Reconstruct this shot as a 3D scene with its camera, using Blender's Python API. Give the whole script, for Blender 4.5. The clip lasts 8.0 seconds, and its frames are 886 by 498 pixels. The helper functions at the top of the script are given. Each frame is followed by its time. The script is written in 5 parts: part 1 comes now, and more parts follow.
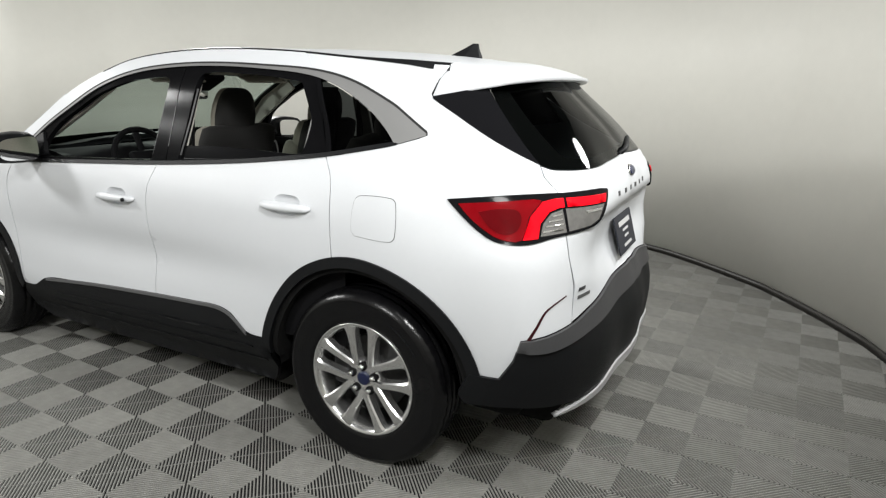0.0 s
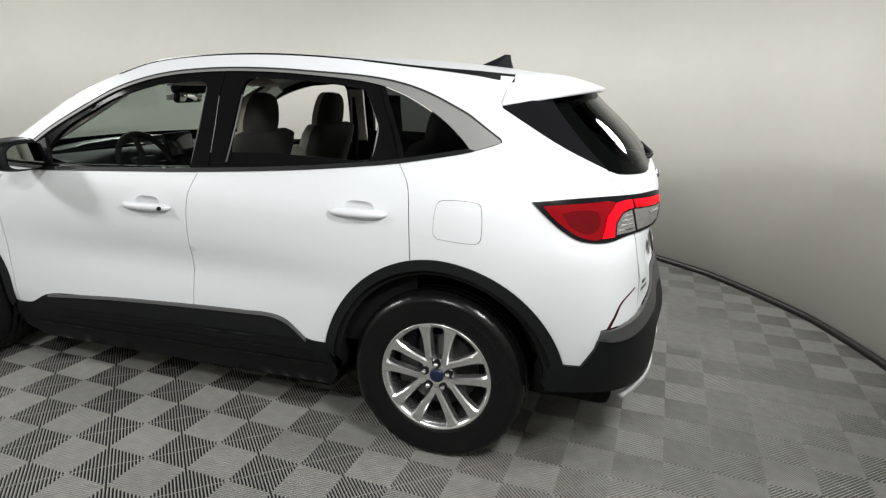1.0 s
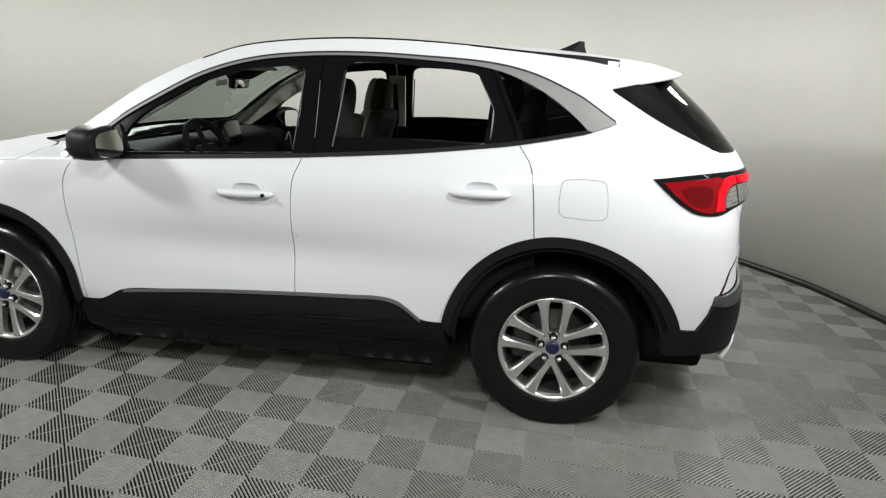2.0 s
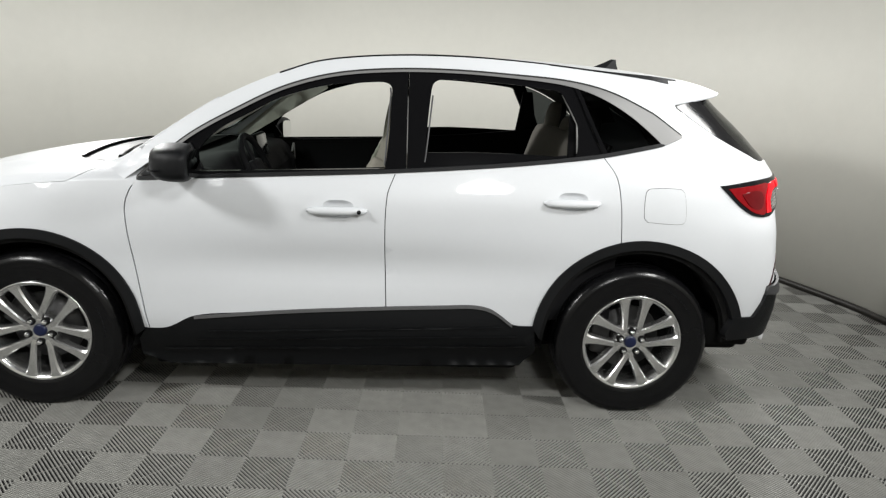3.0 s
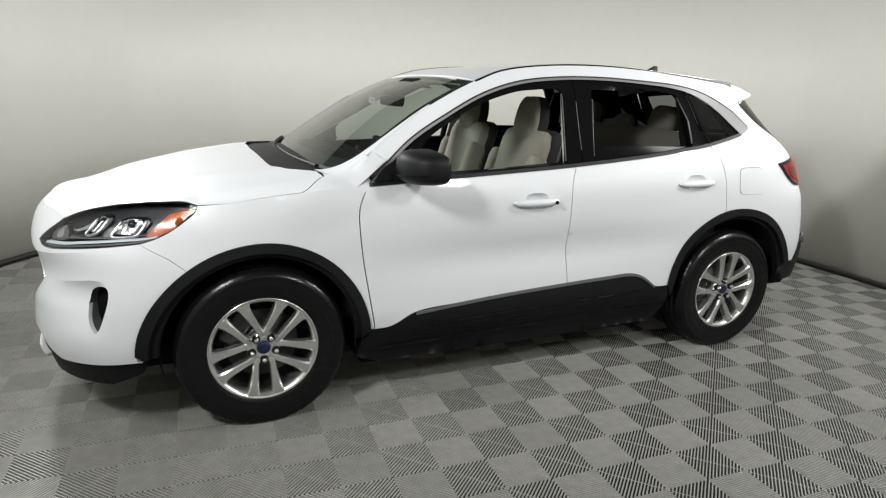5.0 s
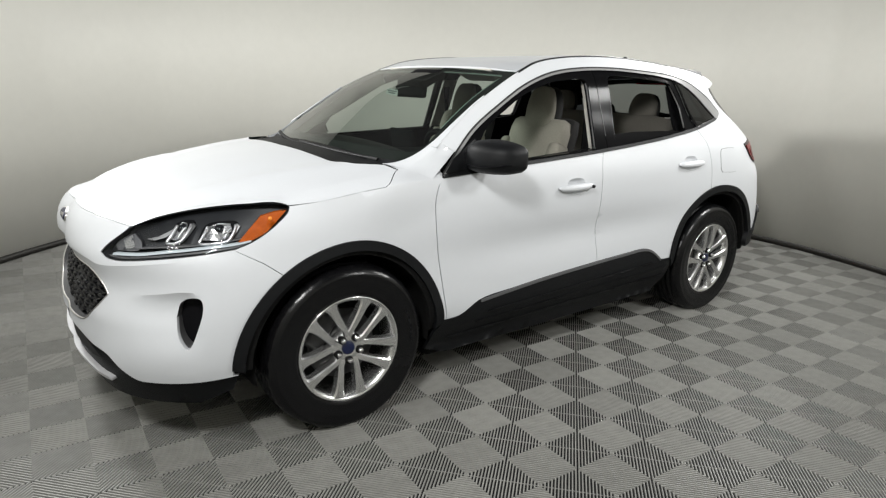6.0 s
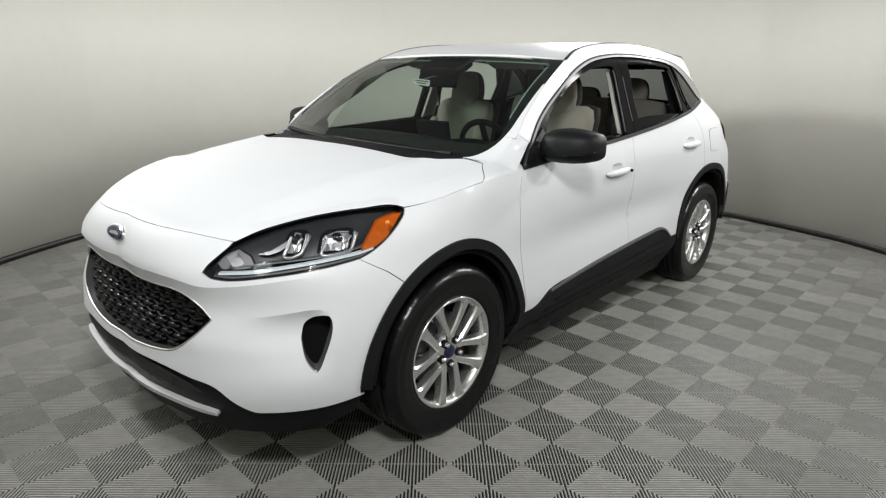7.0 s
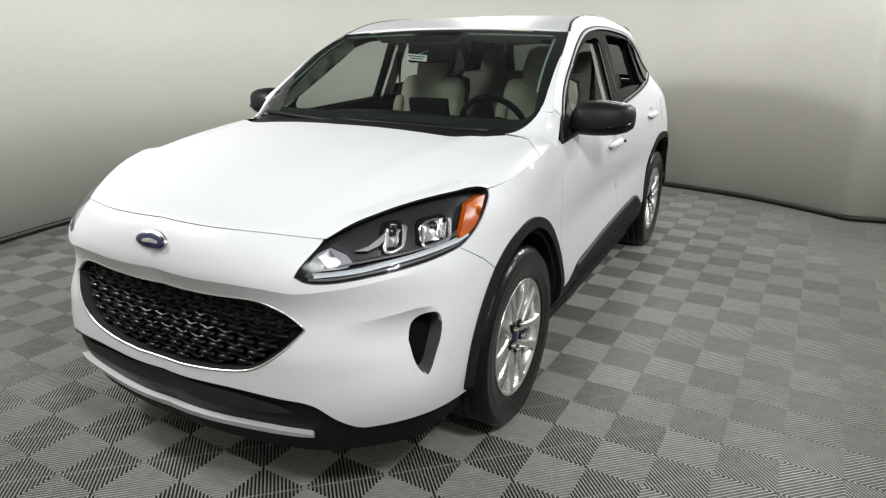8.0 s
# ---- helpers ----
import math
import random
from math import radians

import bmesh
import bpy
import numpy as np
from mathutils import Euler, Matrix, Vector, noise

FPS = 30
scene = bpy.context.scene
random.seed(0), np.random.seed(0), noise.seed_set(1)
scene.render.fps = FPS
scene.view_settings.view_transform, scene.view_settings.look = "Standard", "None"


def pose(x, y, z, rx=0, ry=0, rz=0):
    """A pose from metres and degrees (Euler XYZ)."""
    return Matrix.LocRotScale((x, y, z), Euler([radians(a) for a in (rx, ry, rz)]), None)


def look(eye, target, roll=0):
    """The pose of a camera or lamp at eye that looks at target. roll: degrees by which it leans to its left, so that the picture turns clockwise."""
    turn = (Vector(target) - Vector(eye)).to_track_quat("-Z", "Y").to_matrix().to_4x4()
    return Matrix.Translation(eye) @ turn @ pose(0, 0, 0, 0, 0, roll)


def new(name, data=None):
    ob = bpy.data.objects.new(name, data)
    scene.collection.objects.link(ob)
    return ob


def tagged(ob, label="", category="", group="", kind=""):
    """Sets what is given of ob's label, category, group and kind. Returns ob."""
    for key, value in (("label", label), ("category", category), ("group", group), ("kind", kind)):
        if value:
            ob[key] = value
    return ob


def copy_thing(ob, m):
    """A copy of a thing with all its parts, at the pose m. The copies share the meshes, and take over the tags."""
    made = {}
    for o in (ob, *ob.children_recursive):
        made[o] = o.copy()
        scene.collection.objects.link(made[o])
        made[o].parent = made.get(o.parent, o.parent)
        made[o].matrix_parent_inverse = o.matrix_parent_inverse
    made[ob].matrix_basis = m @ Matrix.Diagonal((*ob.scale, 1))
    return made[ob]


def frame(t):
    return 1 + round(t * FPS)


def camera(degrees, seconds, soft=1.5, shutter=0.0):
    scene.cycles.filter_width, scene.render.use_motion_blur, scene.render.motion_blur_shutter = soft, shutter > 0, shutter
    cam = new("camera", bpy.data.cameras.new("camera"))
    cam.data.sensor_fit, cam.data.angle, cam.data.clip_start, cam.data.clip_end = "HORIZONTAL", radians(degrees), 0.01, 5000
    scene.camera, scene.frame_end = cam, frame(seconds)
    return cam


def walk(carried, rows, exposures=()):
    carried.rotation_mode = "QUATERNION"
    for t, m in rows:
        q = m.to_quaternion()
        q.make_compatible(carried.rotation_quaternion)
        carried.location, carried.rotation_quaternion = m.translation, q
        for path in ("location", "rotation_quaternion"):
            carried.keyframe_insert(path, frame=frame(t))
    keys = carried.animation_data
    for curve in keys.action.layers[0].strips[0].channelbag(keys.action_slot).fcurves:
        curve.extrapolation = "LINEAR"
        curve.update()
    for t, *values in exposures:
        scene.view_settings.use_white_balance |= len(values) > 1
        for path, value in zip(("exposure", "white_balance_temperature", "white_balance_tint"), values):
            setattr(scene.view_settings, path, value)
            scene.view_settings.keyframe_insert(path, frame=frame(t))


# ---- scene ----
from mathutils.geometry import delaunay_2d_cdt

cam = camera(71.1, 8.0, 1.25)
PATH = [
    (0, (2.664, -2.72, 1.499), (1.772, -1.008, 0.978), 1.0),
    (0.5, (2.365, -2.891, 1.508), (1.623, -1.105, 0.998), 1.3),
    (1, (2.046, -3.112, 1.522), (1.484, -1.263, 1.008), 1.9),
    (1.5, (1.687, -3.25, 1.495), (1.255, -1.371, 0.962), 1.7),
    (2, (1.266, -3.396, 1.473), (0.96, -1.494, 0.938), 2.0),
    (3.5, (-0.183, -3.568, 1.523), (0.144, -1.663, 1.009), 2.4),
    (4, (-0.614, -3.561, 1.501), (-0.133, -1.692, 0.975), 2.2),
    (4.5, (-1.144, -3.55, 1.507), (-0.531, -1.718, 0.988), 2.2),
    (6, (-2.497, -3.071, 1.483), (-1.349, -1.522, 0.951), 1.7),
    (6.5, (-2.823, -2.728, 1.486), (-1.513, -1.32, 0.939), 1.5),
    (7, (-3.121, -2.395, 1.48), (-1.686, -1.121, 0.916), 0.8),
    (7.5, (-3.312, -2.019, 1.458), (-1.764, -0.909, 0.851), 0.4),
    (8, (-3.46, -1.684, 1.443), (-1.786, -0.779, 0.827), -0.0),
]
walk(cam, [(t, look(eye, aim, roll)) for t, eye, aim, roll in PATH])

# ---- light ----
world = bpy.data.worlds.new("world")
scene.world = world
world.use_nodes = True
world.node_tree.nodes["Background"].inputs[0].default_value = (0.02, 0.02, 0.02, 1)
world.node_tree.nodes["Background"].inputs[1].default_value = 0.2
scene.view_settings.exposure = 0.0

# unseen lamps on the room's rim: angle round the room, distance from its middle, height, watts
# -138 from the mirror's shadow, -40 from a reflection; the rest are added fill
LAMPS = [(-138, 4.0, 2.9, 60), (-76, 4.0, 2.8, 34), (-40, 3.6, 2.7, 45), (-10, 3.4, 2.7, 34), (-166, 3.9, 2.8, 21), (142, 3.4, 2.7, 82), (22, 3.3, 2.7, 42)]
for az, away, height, watts in LAMPS:
    lamp = bpy.data.lights.new("unseen_rim_lamp", "AREA")
    lamp.shape, lamp.size, lamp.energy, lamp.color = "DISK", 0.5, watts, (0.998, 1.0, 0.985)
    c, q = math.cos(radians(az)), math.sin(radians(az))
    new("unseen_rim_lamp", lamp).matrix_world = look((away * c, away * q, height), (-2.4 * c, -2.4 * q, -0.2))
    lamp.spread = radians(150)


# ---- materials ----
def material(name, color, rough=0.5, metal=0.0, grain=0.0, grain_scale=60.0, bump=0.0, bump_scale=200.0, coat=0.0, per_object=0.0, rough_var=0.0, transmission=0.0, alpha=1.0, spec=0.5, glow=None):
    m = bpy.data.materials.new(name)
    m.use_nodes = True
    nt = m.node_tree
    b = nt.nodes["Principled BSDF"]
    b.inputs["Base Color"].default_value = (*color, 1)
    b.inputs["Roughness"].default_value = rough
    b.inputs["Metallic"].default_value = metal
    b.inputs["Coat Weight"].default_value = coat
    b.inputs["Coat Roughness"].default_value = 0.04
    b.inputs["Transmission Weight"].default_value = transmission
    b.inputs["Specular IOR Level"].default_value = spec
    b.inputs["Alpha"].default_value = alpha
    if glow:
        b.inputs["Emission Color"].default_value = (*glow[0], 1)
        b.inputs["Emission Strength"].default_value = glow[1]
    coords = nt.nodes.new("ShaderNodeTexCoord")
    if grain or per_object:
        big = nt.nodes.new("ShaderNodeTexNoise")
        big.inputs["Scale"].default_value = 1.7
        big.inputs["Detail"].default_value = 4
        fine = nt.nodes.new("ShaderNodeTexNoise")
        fine.inputs["Scale"].default_value = grain_scale
        fine.inputs["Detail"].default_value = 6
        for n in (big, fine):
            nt.links.new(coords.outputs["Object"], n.inputs["Vector"])
        mixed = nt.nodes.new("ShaderNodeMath")
        mixed.operation = "ADD"
        nt.links.new(big.outputs[0], mixed.inputs[0])
        nt.links.new(fine.outputs[0], mixed.inputs[1])
        span = nt.nodes.new("ShaderNodeMapRange")
        span.inputs["From Min"].default_value, span.inputs["From Max"].default_value = 0.6, 1.4
        span.inputs["To Min"].default_value, span.inputs["To Max"].default_value = 1 - grain, 1 + grain
        nt.links.new(mixed.outputs[0], span.inputs["Value"])
        value = span.outputs[0]
        if per_object:
            info = nt.nodes.new("ShaderNodeObjectInfo")
            one = nt.nodes.new("ShaderNodeMapRange")
            one.inputs["To Min"].default_value, one.inputs["To Max"].default_value = 1 - per_object, 1 + per_object
            nt.links.new(info.outputs["Random"], one.inputs["Value"])
            mul = nt.nodes.new("ShaderNodeMath")
            mul.operation = "MULTIPLY"
            nt.links.new(value, mul.inputs[0])
            nt.links.new(one.outputs[0], mul.inputs[1])
            value = mul.outputs[0]
        tint = nt.nodes.new("ShaderNodeVectorMath")
        tint.operation = "SCALE"
        tint.inputs[0].default_value = color
        nt.links.new(value, tint.inputs["Scale"])
        nt.links.new(tint.outputs[0], b.inputs["Base Color"])
    if rough_var:
        smear = nt.nodes.new("ShaderNodeTexNoise")
        smear.inputs["Scale"].default_value = 5
        smear.inputs["Detail"].default_value = 5
        nt.links.new(coords.outputs["Object"], smear.inputs["Vector"])
        rr = nt.nodes.new("ShaderNodeMapRange")
        rr.inputs["To Min"].default_value, rr.inputs["To Max"].default_value = max(0.02, rough - rough_var), rough + rough_var
        nt.links.new(smear.outputs[0], rr.inputs["Value"])
        nt.links.new(rr.outputs[0], b.inputs["Roughness"])
    if bump:
        tex = nt.nodes.new("ShaderNodeTexNoise")
        tex.inputs["Scale"].default_value = bump_scale
        tex.inputs["Detail"].default_value = 3
        nt.links.new(coords.outputs["Object"], tex.inputs["Vector"])
        bm_node = nt.nodes.new("ShaderNodeBump")
        bm_node.inputs["Strength"].default_value = bump
        bm_node.inputs["Distance"].default_value = 0.002
        nt.links.new(tex.outputs[0], bm_node.inputs["Height"])
        nt.links.new(bm_node.outputs[0], b.inputs["Normal"])
    return m


def glass(name, tint, low=0.06, power=4.5):
    """A thin pane: tinted, clear, with a mirror-like front."""
    m = bpy.data.materials.new(name)
    m.use_nodes = True
    nt = m.node_tree
    nt.nodes.clear()
    out = nt.nodes.new("ShaderNodeOutputMaterial")
    clear = nt.nodes.new("ShaderNodeBsdfTransparent")
    clear.inputs[0].default_value = (*tint, 1)
    gloss = nt.nodes.new("ShaderNodeBsdfGlossy")
    gloss.inputs["Roughness"].default_value = 0.02
    edge_on = nt.nodes.new("ShaderNodeLayerWeight")
    edge_on.inputs[0].default_value = 0.5
    steep = nt.nodes.new("ShaderNodeMath")
    steep.operation = "POWER"
    steep.inputs[1].default_value = power
    nt.links.new(edge_on.outputs["Facing"], steep.inputs[0])
    fres = nt.nodes.new("ShaderNodeMapRange")
    fres.inputs["To Min"].default_value, fres.inputs["To Max"].default_value = low, 0.95
    nt.links.new(steep.outputs[0], fres.inputs["Value"])
    mix = nt.nodes.new("ShaderNodeMixShader")
    nt.links.new(fres.outputs[0], mix.inputs[0])
    nt.links.new(clear.outputs[0], mix.inputs[1])
    nt.links.new(gloss.outputs[0], mix.inputs[2])
    nt.links.new(mix.outputs[0], out.inputs[0])
    return m


PAINT = material("white_paint", (0.605, 0.621, 0.643), 0.42, spec=0.4, coat=0.35, rough_var=0.05, grain=0.01)
CLAD = material("black_plastic", (0.0060, 0.0064, 0.0072), 0.5, spec=0.19, grain=0.12, grain_scale=90, bump=0.25, bump_scale=500)
CLAD_GREY = material("grey_plastic", (0.085, 0.085, 0.087), 0.5, grain=0.1, grain_scale=90, bump=0.25, bump_scale=500)
STEP_GREY = material("step_plastic", (0.038, 0.038, 0.04), 0.5, grain=0.1, grain_scale=90, bump=0.25, bump_scale=500)
GLOSS_BLACK = material("gloss_black", (0.007, 0.007, 0.008), 0.12, spec=0.06, rough_var=0.03)
FRAME_BLACK = material("frame_black", (0.005, 0.005, 0.0055), 0.13, spec=0.022, rough_var=0.02)
TRIM = material("satin_trim", (0.20, 0.20, 0.198), 0.5, metal=0.2, spec=0.2, rough_var=0.06)
RIM_SATIN = material("rim_satin", (0.55, 0.54, 0.52), 0.3, metal=0.8, rough_var=0.06)
SILVER = material("silver_paint", (0.56, 0.56, 0.57), 0.4, metal=0.25, rough_var=0.08, grain=0.05)
ALLOY = material("alloy", (0.80, 0.80, 0.795), 0.24, metal=0.95, rough_var=0.08, grain=0.05, grain_scale=40)
DISC_STEEL = material("brake_steel", (0.045, 0.045, 0.045), 0.45, metal=0.6, grain=0.25, grain_scale=40)
CHROME = material("chrome", (0.80, 0.80, 0.81), 0.08, metal=1.0)
RUBBER = material("tyre_rubber", (0.0042, 0.0042, 0.0047), 0.24, spec=0.3, grain=0.25, grain_scale=30, bump=0.2, bump_scale=160, rough_var=0.1)
SEAM = material("dark_gap", (0.012, 0.012, 0.012), 0.8)
UNDER = material("underbody", (0.009, 0.009, 0.009), 0.9, spec=0.08, grain=0.3)
CABIN = material("cabin_plastic", (0.007, 0.007, 0.0078), 0.75, spec=0.08, grain=0.15)
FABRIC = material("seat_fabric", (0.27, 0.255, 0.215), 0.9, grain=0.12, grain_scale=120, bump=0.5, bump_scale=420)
# seat fabric at half its colour, for the shade around the rear bench
FABRIC_SHADED = material("seat_fabric_shaded", (0.14, 0.131, 0.113), 0.9, grain=0.12, grain_scale=120, bump=0.5, bump_scale=420)
FABRIC_DARK = material("seat_back_dark", (0.012, 0.0115, 0.011), 0.85, grain=0.15, bump=0.4, bump_scale=420)
BAND = material("pale_screen_band", (0.42, 0.49, 0.46), 0.6, grain=0.05)
LINER = material("headliner", (0.50, 0.48, 0.44), 0.95, grain=0.06, bump=0.3)
RED_LENS = material("red_lens", (0.19, 0.001, 0.004), 0.12, spec=0.14, rough_var=0.03, grain=0.12, grain_scale=25)
RED_BRIGHT = material("red_light_band", (0.92, 0.002, 0.012), 0.35, spec=0.12, grain=0.06, grain_scale=40)
RED_DEEP = material("red_lens_deep", (0.10, 0.001, 0.003), 0.12, spec=0.14, grain=0.2, grain_scale=25)
REFLECTOR_RED = material("reflector_red", (0.035, 0.006, 0.008), 0.35, spec=0.2, grain=0.2, grain_scale=80)
LETTER = material("letter_grey", (0.07, 0.07, 0.075), 0.35, metal=0.5)
CLEAR_LENS = material("clear_reflector", (0.17, 0.165, 0.16), 0.2, metal=0.3, coat=0.5, grain=0.3, grain_scale=35)
AMBER = material("amber_lens", (0.46, 0.088, 0.006), 0.2, spec=0.5, grain=0.25, grain_scale=45)
DRL = material("light_guide", (0.55, 0.60, 0.63), 0.5, spec=0.2)
BADGE_BLUE = material("badge_blue", (0.005, 0.010, 0.046), 0.3, coat=0.3)
SCREEN = material("dark_screen", (0.01, 0.011, 0.013), 0.12)
PLATE_DARK = material("plate_dark", (0.018, 0.02, 0.028), 0.45, spec=0.3)
PLATE_INK = material("plate_ink", (0.5, 0.5, 0.5), 0.5)
PAPER = material("paper", (0.8, 0.8, 0.78), 0.7)
MIRROR = material("mirror_silver", (0.9, 0.9, 0.9), 0.02, metal=1.0)
WS_GLASS = glass("windscreen_glass", (0.56, 0.64, 0.59), 0.07, 3.2)
DARK_GLASS = glass("privacy_glass", (0.07, 0.077, 0.077), 0.02)
REAR_GLASS = glass("rear_glass", (0.20, 0.215, 0.21), 0.006, 5.5)
LENS_GLASS = glass("headlight_lens", (0.9, 0.91, 0.92), 0.008)
SATIN_CHROME = material("satin_chrome", (0.50, 0.50, 0.51), 0.28, metal=0.85, rough_var=0.1)
AMBER_BRIGHT = material("amber_bulb", (0.95, 0.30, 0.03), 0.25, spec=0.8, coat=0.6)
LAMP_DARK = material("lamp_housing", (0.018, 0.019, 0.021), 0.35, spec=0.35, rough_var=0.06)
FACET = material("reflector_bright", (0.78, 0.78, 0.79), 0.24, metal=0.9)
SMOKED = material("smoked_chrome", (0.20, 0.20, 0.21), 0.5, metal=1.0, rough_var=0.05)
WALL = material("wall_paint", (0.78, 0.77, 0.71), 0.5, grain=0.02, grain_scale=12, bump=0.06, bump_scale=60, rough_var=0.06)
CEILING = material("ceiling_paint", (0.07, 0.07, 0.072), 0.8, grain=0.1)
BASE_TRIM = material("black_cove_base", (0.02, 0.018, 0.016), 0.4, grain=0.2)
TILE = material("grey_tile_plastic", (0.275, 0.273, 0.255), 0.45, grain=0.18, grain_scale=18, per_object=0.10, rough_var=0.1)
# near-black colour gives the rib gaps the shade of a deep void
SHADED_BED = material("gap_shade_bed", (0.008, 0.008, 0.008), 0.9, grain=0.3)


# ---- building helpers ----
def part(name, bm, mat, parent=None, label="", smooth=True):
    mesh = bpy.data.meshes.new(name)
    for f in bm.faces:
        f.smooth = smooth
    bm.to_mesh(mesh)
    bm.free()
    mesh.materials.append(mat)
    ob = new(name, mesh)
    if parent:
        ob.parent = parent
    if label:
        ob["label"] = label
    return ob


def sharpen(bm, degrees=35):
    for e in bm.edges:
        if len(e.link_faces) == 2 and e.calc_face_angle(0) > radians(degrees):
            e.smooth = False
    return bm


def curve2(points, n=6):
    """A smooth line through 2D or 3D keys."""
    pts = [Vector(p) for p in points]
    out = []
    for i in range(len(pts) - 1):
        a, b = pts[max(i - 1, 0)], pts[min(i + 2, len(pts) - 1)]
        p, q = pts[i], pts[i + 1]
        d = (q - p).length
        ta = (q - a) * (d / max((q - p).length + (p - a).length, 1e-6)) if i > 0 else q - p
        tb = (b - p) * (d / max((q - p).length + (b - q).length, 1e-6)) if i < len(pts) - 2 else q - p
        for k in range(n):
            u = k / n
            out.append((2 * u**3 - 3 * u * u + 1) * p + (u**3 - 2 * u * u + u) * ta + (3 * u * u - 2 * u**3) * q + (u**3 - u * u) * tb)
    out.append(pts[-1])
    return out


def inside(p, poly):
    x, y = p[0], p[1]
    hit = False
    for i in range(len(poly)):
        x1, y1, x2, y2 = *poly[i][:2], *poly[i - 1][:2]
        if (y1 > y) != (y2 > y) and x < (x2 - x1) * (y - y1) / (y2 - y1) + x1:
            hit = not hit
    return hit


def near_edge(p, poly, d):
    x, y = p[0], p[1]
    for i in range(len(poly)):
        ax, ay, bx, by = *poly[i - 1][:2], *poly[i][:2]
        dx, dy = bx - ax, by - ay
        q = dx * dx + dy * dy
        t = 0 if q < 1e-12 else min(1, max(0, ((x - ax) * dx + (y - ay) * dy) / q))
        if (ax + t * dx - x) ** 2 + (ay + t * dy - y) ** 2 < d * d:
            return True
    return False


def dense(poly, step):
    out = []
    for i in range(len(poly)):
        a, b = Vector(poly[i][:2]), Vector(poly[(i + 1) % len(poly)][:2])
        n = max(1, math.ceil((b - a).length / step))
        out += [a.lerp(b, k / n) for k in range(n)]
    clean = []
    for p in out:
        if not clean or (p - clean[-1]).length > 1e-4:
            clean.append(p)
    if (clean[0] - clean[-1]).length < 1e-4:
        clean.pop()
    return clean


def fill(outline, holes=(), step=0.045, lines=()):
    """2D points and triangles that fill an outline with holes, with edges along the lines."""
    loops = [dense(outline, step)] + [dense(h, step) for h in holes]
    pts, edges = [], []
    for lp in loops:
        base = len(pts)
        pts += lp
        edges += [(base + i, base + (i + 1) % len(lp)) for i in range(len(lp))]
    for line in lines:
        base = len(pts)
        line = [Vector(p[:2]) for p in line if inside(p, loops[0]) and not any(inside(p, h) or near_edge(p, h, 0.006) for h in loops[1:])]
        pts += line
        edges += [(base + i, base + i + 1) for i in range(len(line) - 1) if (line[i] - line[i + 1]).length < step * 2]
    inner_lines = [Vector(p[:2]) for line in lines for p in line]
    xs, ys = [p.x for p in loops[0]], [p.y for p in loops[0]]
    row = 0
    y = min(ys) + step * 0.5
    while y < max(ys):
        x = min(xs) + step * (0.5 if row % 2 else 1.0)
        while x < max(xs):
            p = Vector((x, y))
            if inside(p, loops[0]) and not any(inside(p, h) for h in loops[1:]) and not any(near_edge(p, lp, step * 0.45) for lp in loops) and not any(abs(q.x - p.x) < step * 0.5 and abs(q.y - p.y) < step * 0.4 for q in inner_lines):
                pts.append(p)
            x += step
        y += step * 0.87
        row += 1
    verts, _, faces, *_ = delaunay_2d_cdt(pts, edges, [], 0, 1e-6)
    keep = []
    for f in faces:
        c = sum((verts[i] for i in f), Vector((0, 0))) / len(f)
        if inside(c, loops[0]) and not any(inside(c, h) for h in loops[1:]):
            keep.append(tuple(f))
    return verts, keep


def inset(poly, d):
    """The outline drawn in by d."""
    pts = [Vector(p[:2]) for p in poly]
    area = sum(pts[i - 1].x * pts[i].y - pts[i].x * pts[i - 1].y for i in range(len(pts)))
    sg = 1 if area > 0 else -1
    out = []
    for i, p in enumerate(pts):
        a, b = p - pts[i - 1], pts[(i + 1) % len(pts)] - p
        n = Vector((0.0, 0.0))
        for e in (a, b):
            if e.length > 1e-7:
                n += Vector((-e.y, e.x)).normalized() * sg
        out.append(p + n.normalized() * d if n.length > 1e-6 else p)
    return out


def panel(outline, place, holes=(), step=0.045, lip=0.012, inward=None, lines=()):
    """A sheet over an outline, laid on a surface by place(u, v), its rim folded in by lip."""
    verts, faces = fill(outline, holes, step, lines)
    bm = bmesh.new()
    vs = [bm.verts.new(place(v.x, v.y)) for v in verts]
    for f in faces:
        a, b, c = (vs[i].co for i in f[:3])
        if len(f) > 3 or (b - a).cross(c - a).length > 1e-6:
            bm.faces.new([vs[i] for i in f])
    probe = verts[faces[len(faces) // 2][0]]
    outward = Vector(place(probe.x, probe.y, 0.01)) - Vector(place(probe.x, probe.y))
    bm.normal_update()
    if sum(f.normal.dot(outward) * f.calc_area() for f in list(vs[faces[len(faces) // 2][0]].link_faces)) < 0:
        bmesh.ops.reverse_faces(bm, faces=bm.faces[:])
    if lip:
        inward = inward or (lambda u, v: Vector(place(u, v, -lip)))
        rim = [e for e in bm.edges if len(e.link_faces) == 1]
        index = {v: i for i, v in enumerate(vs)}
        low, top = {}, {}
        for e in rim:
            for v in e.verts:
                if v not in low:
                    low[v] = bm.verts.new(inward(*verts[index[v]]))
                    top[v] = bm.verts.new(v.co)
        for e in rim:
            a, b = e.verts
            bm.faces.new((top[a], top[b], low[b], low[a]))
    bmesh.ops.delete(bm, geom=[v for v in bm.verts if not v.link_faces], context="VERTS")
    return bm


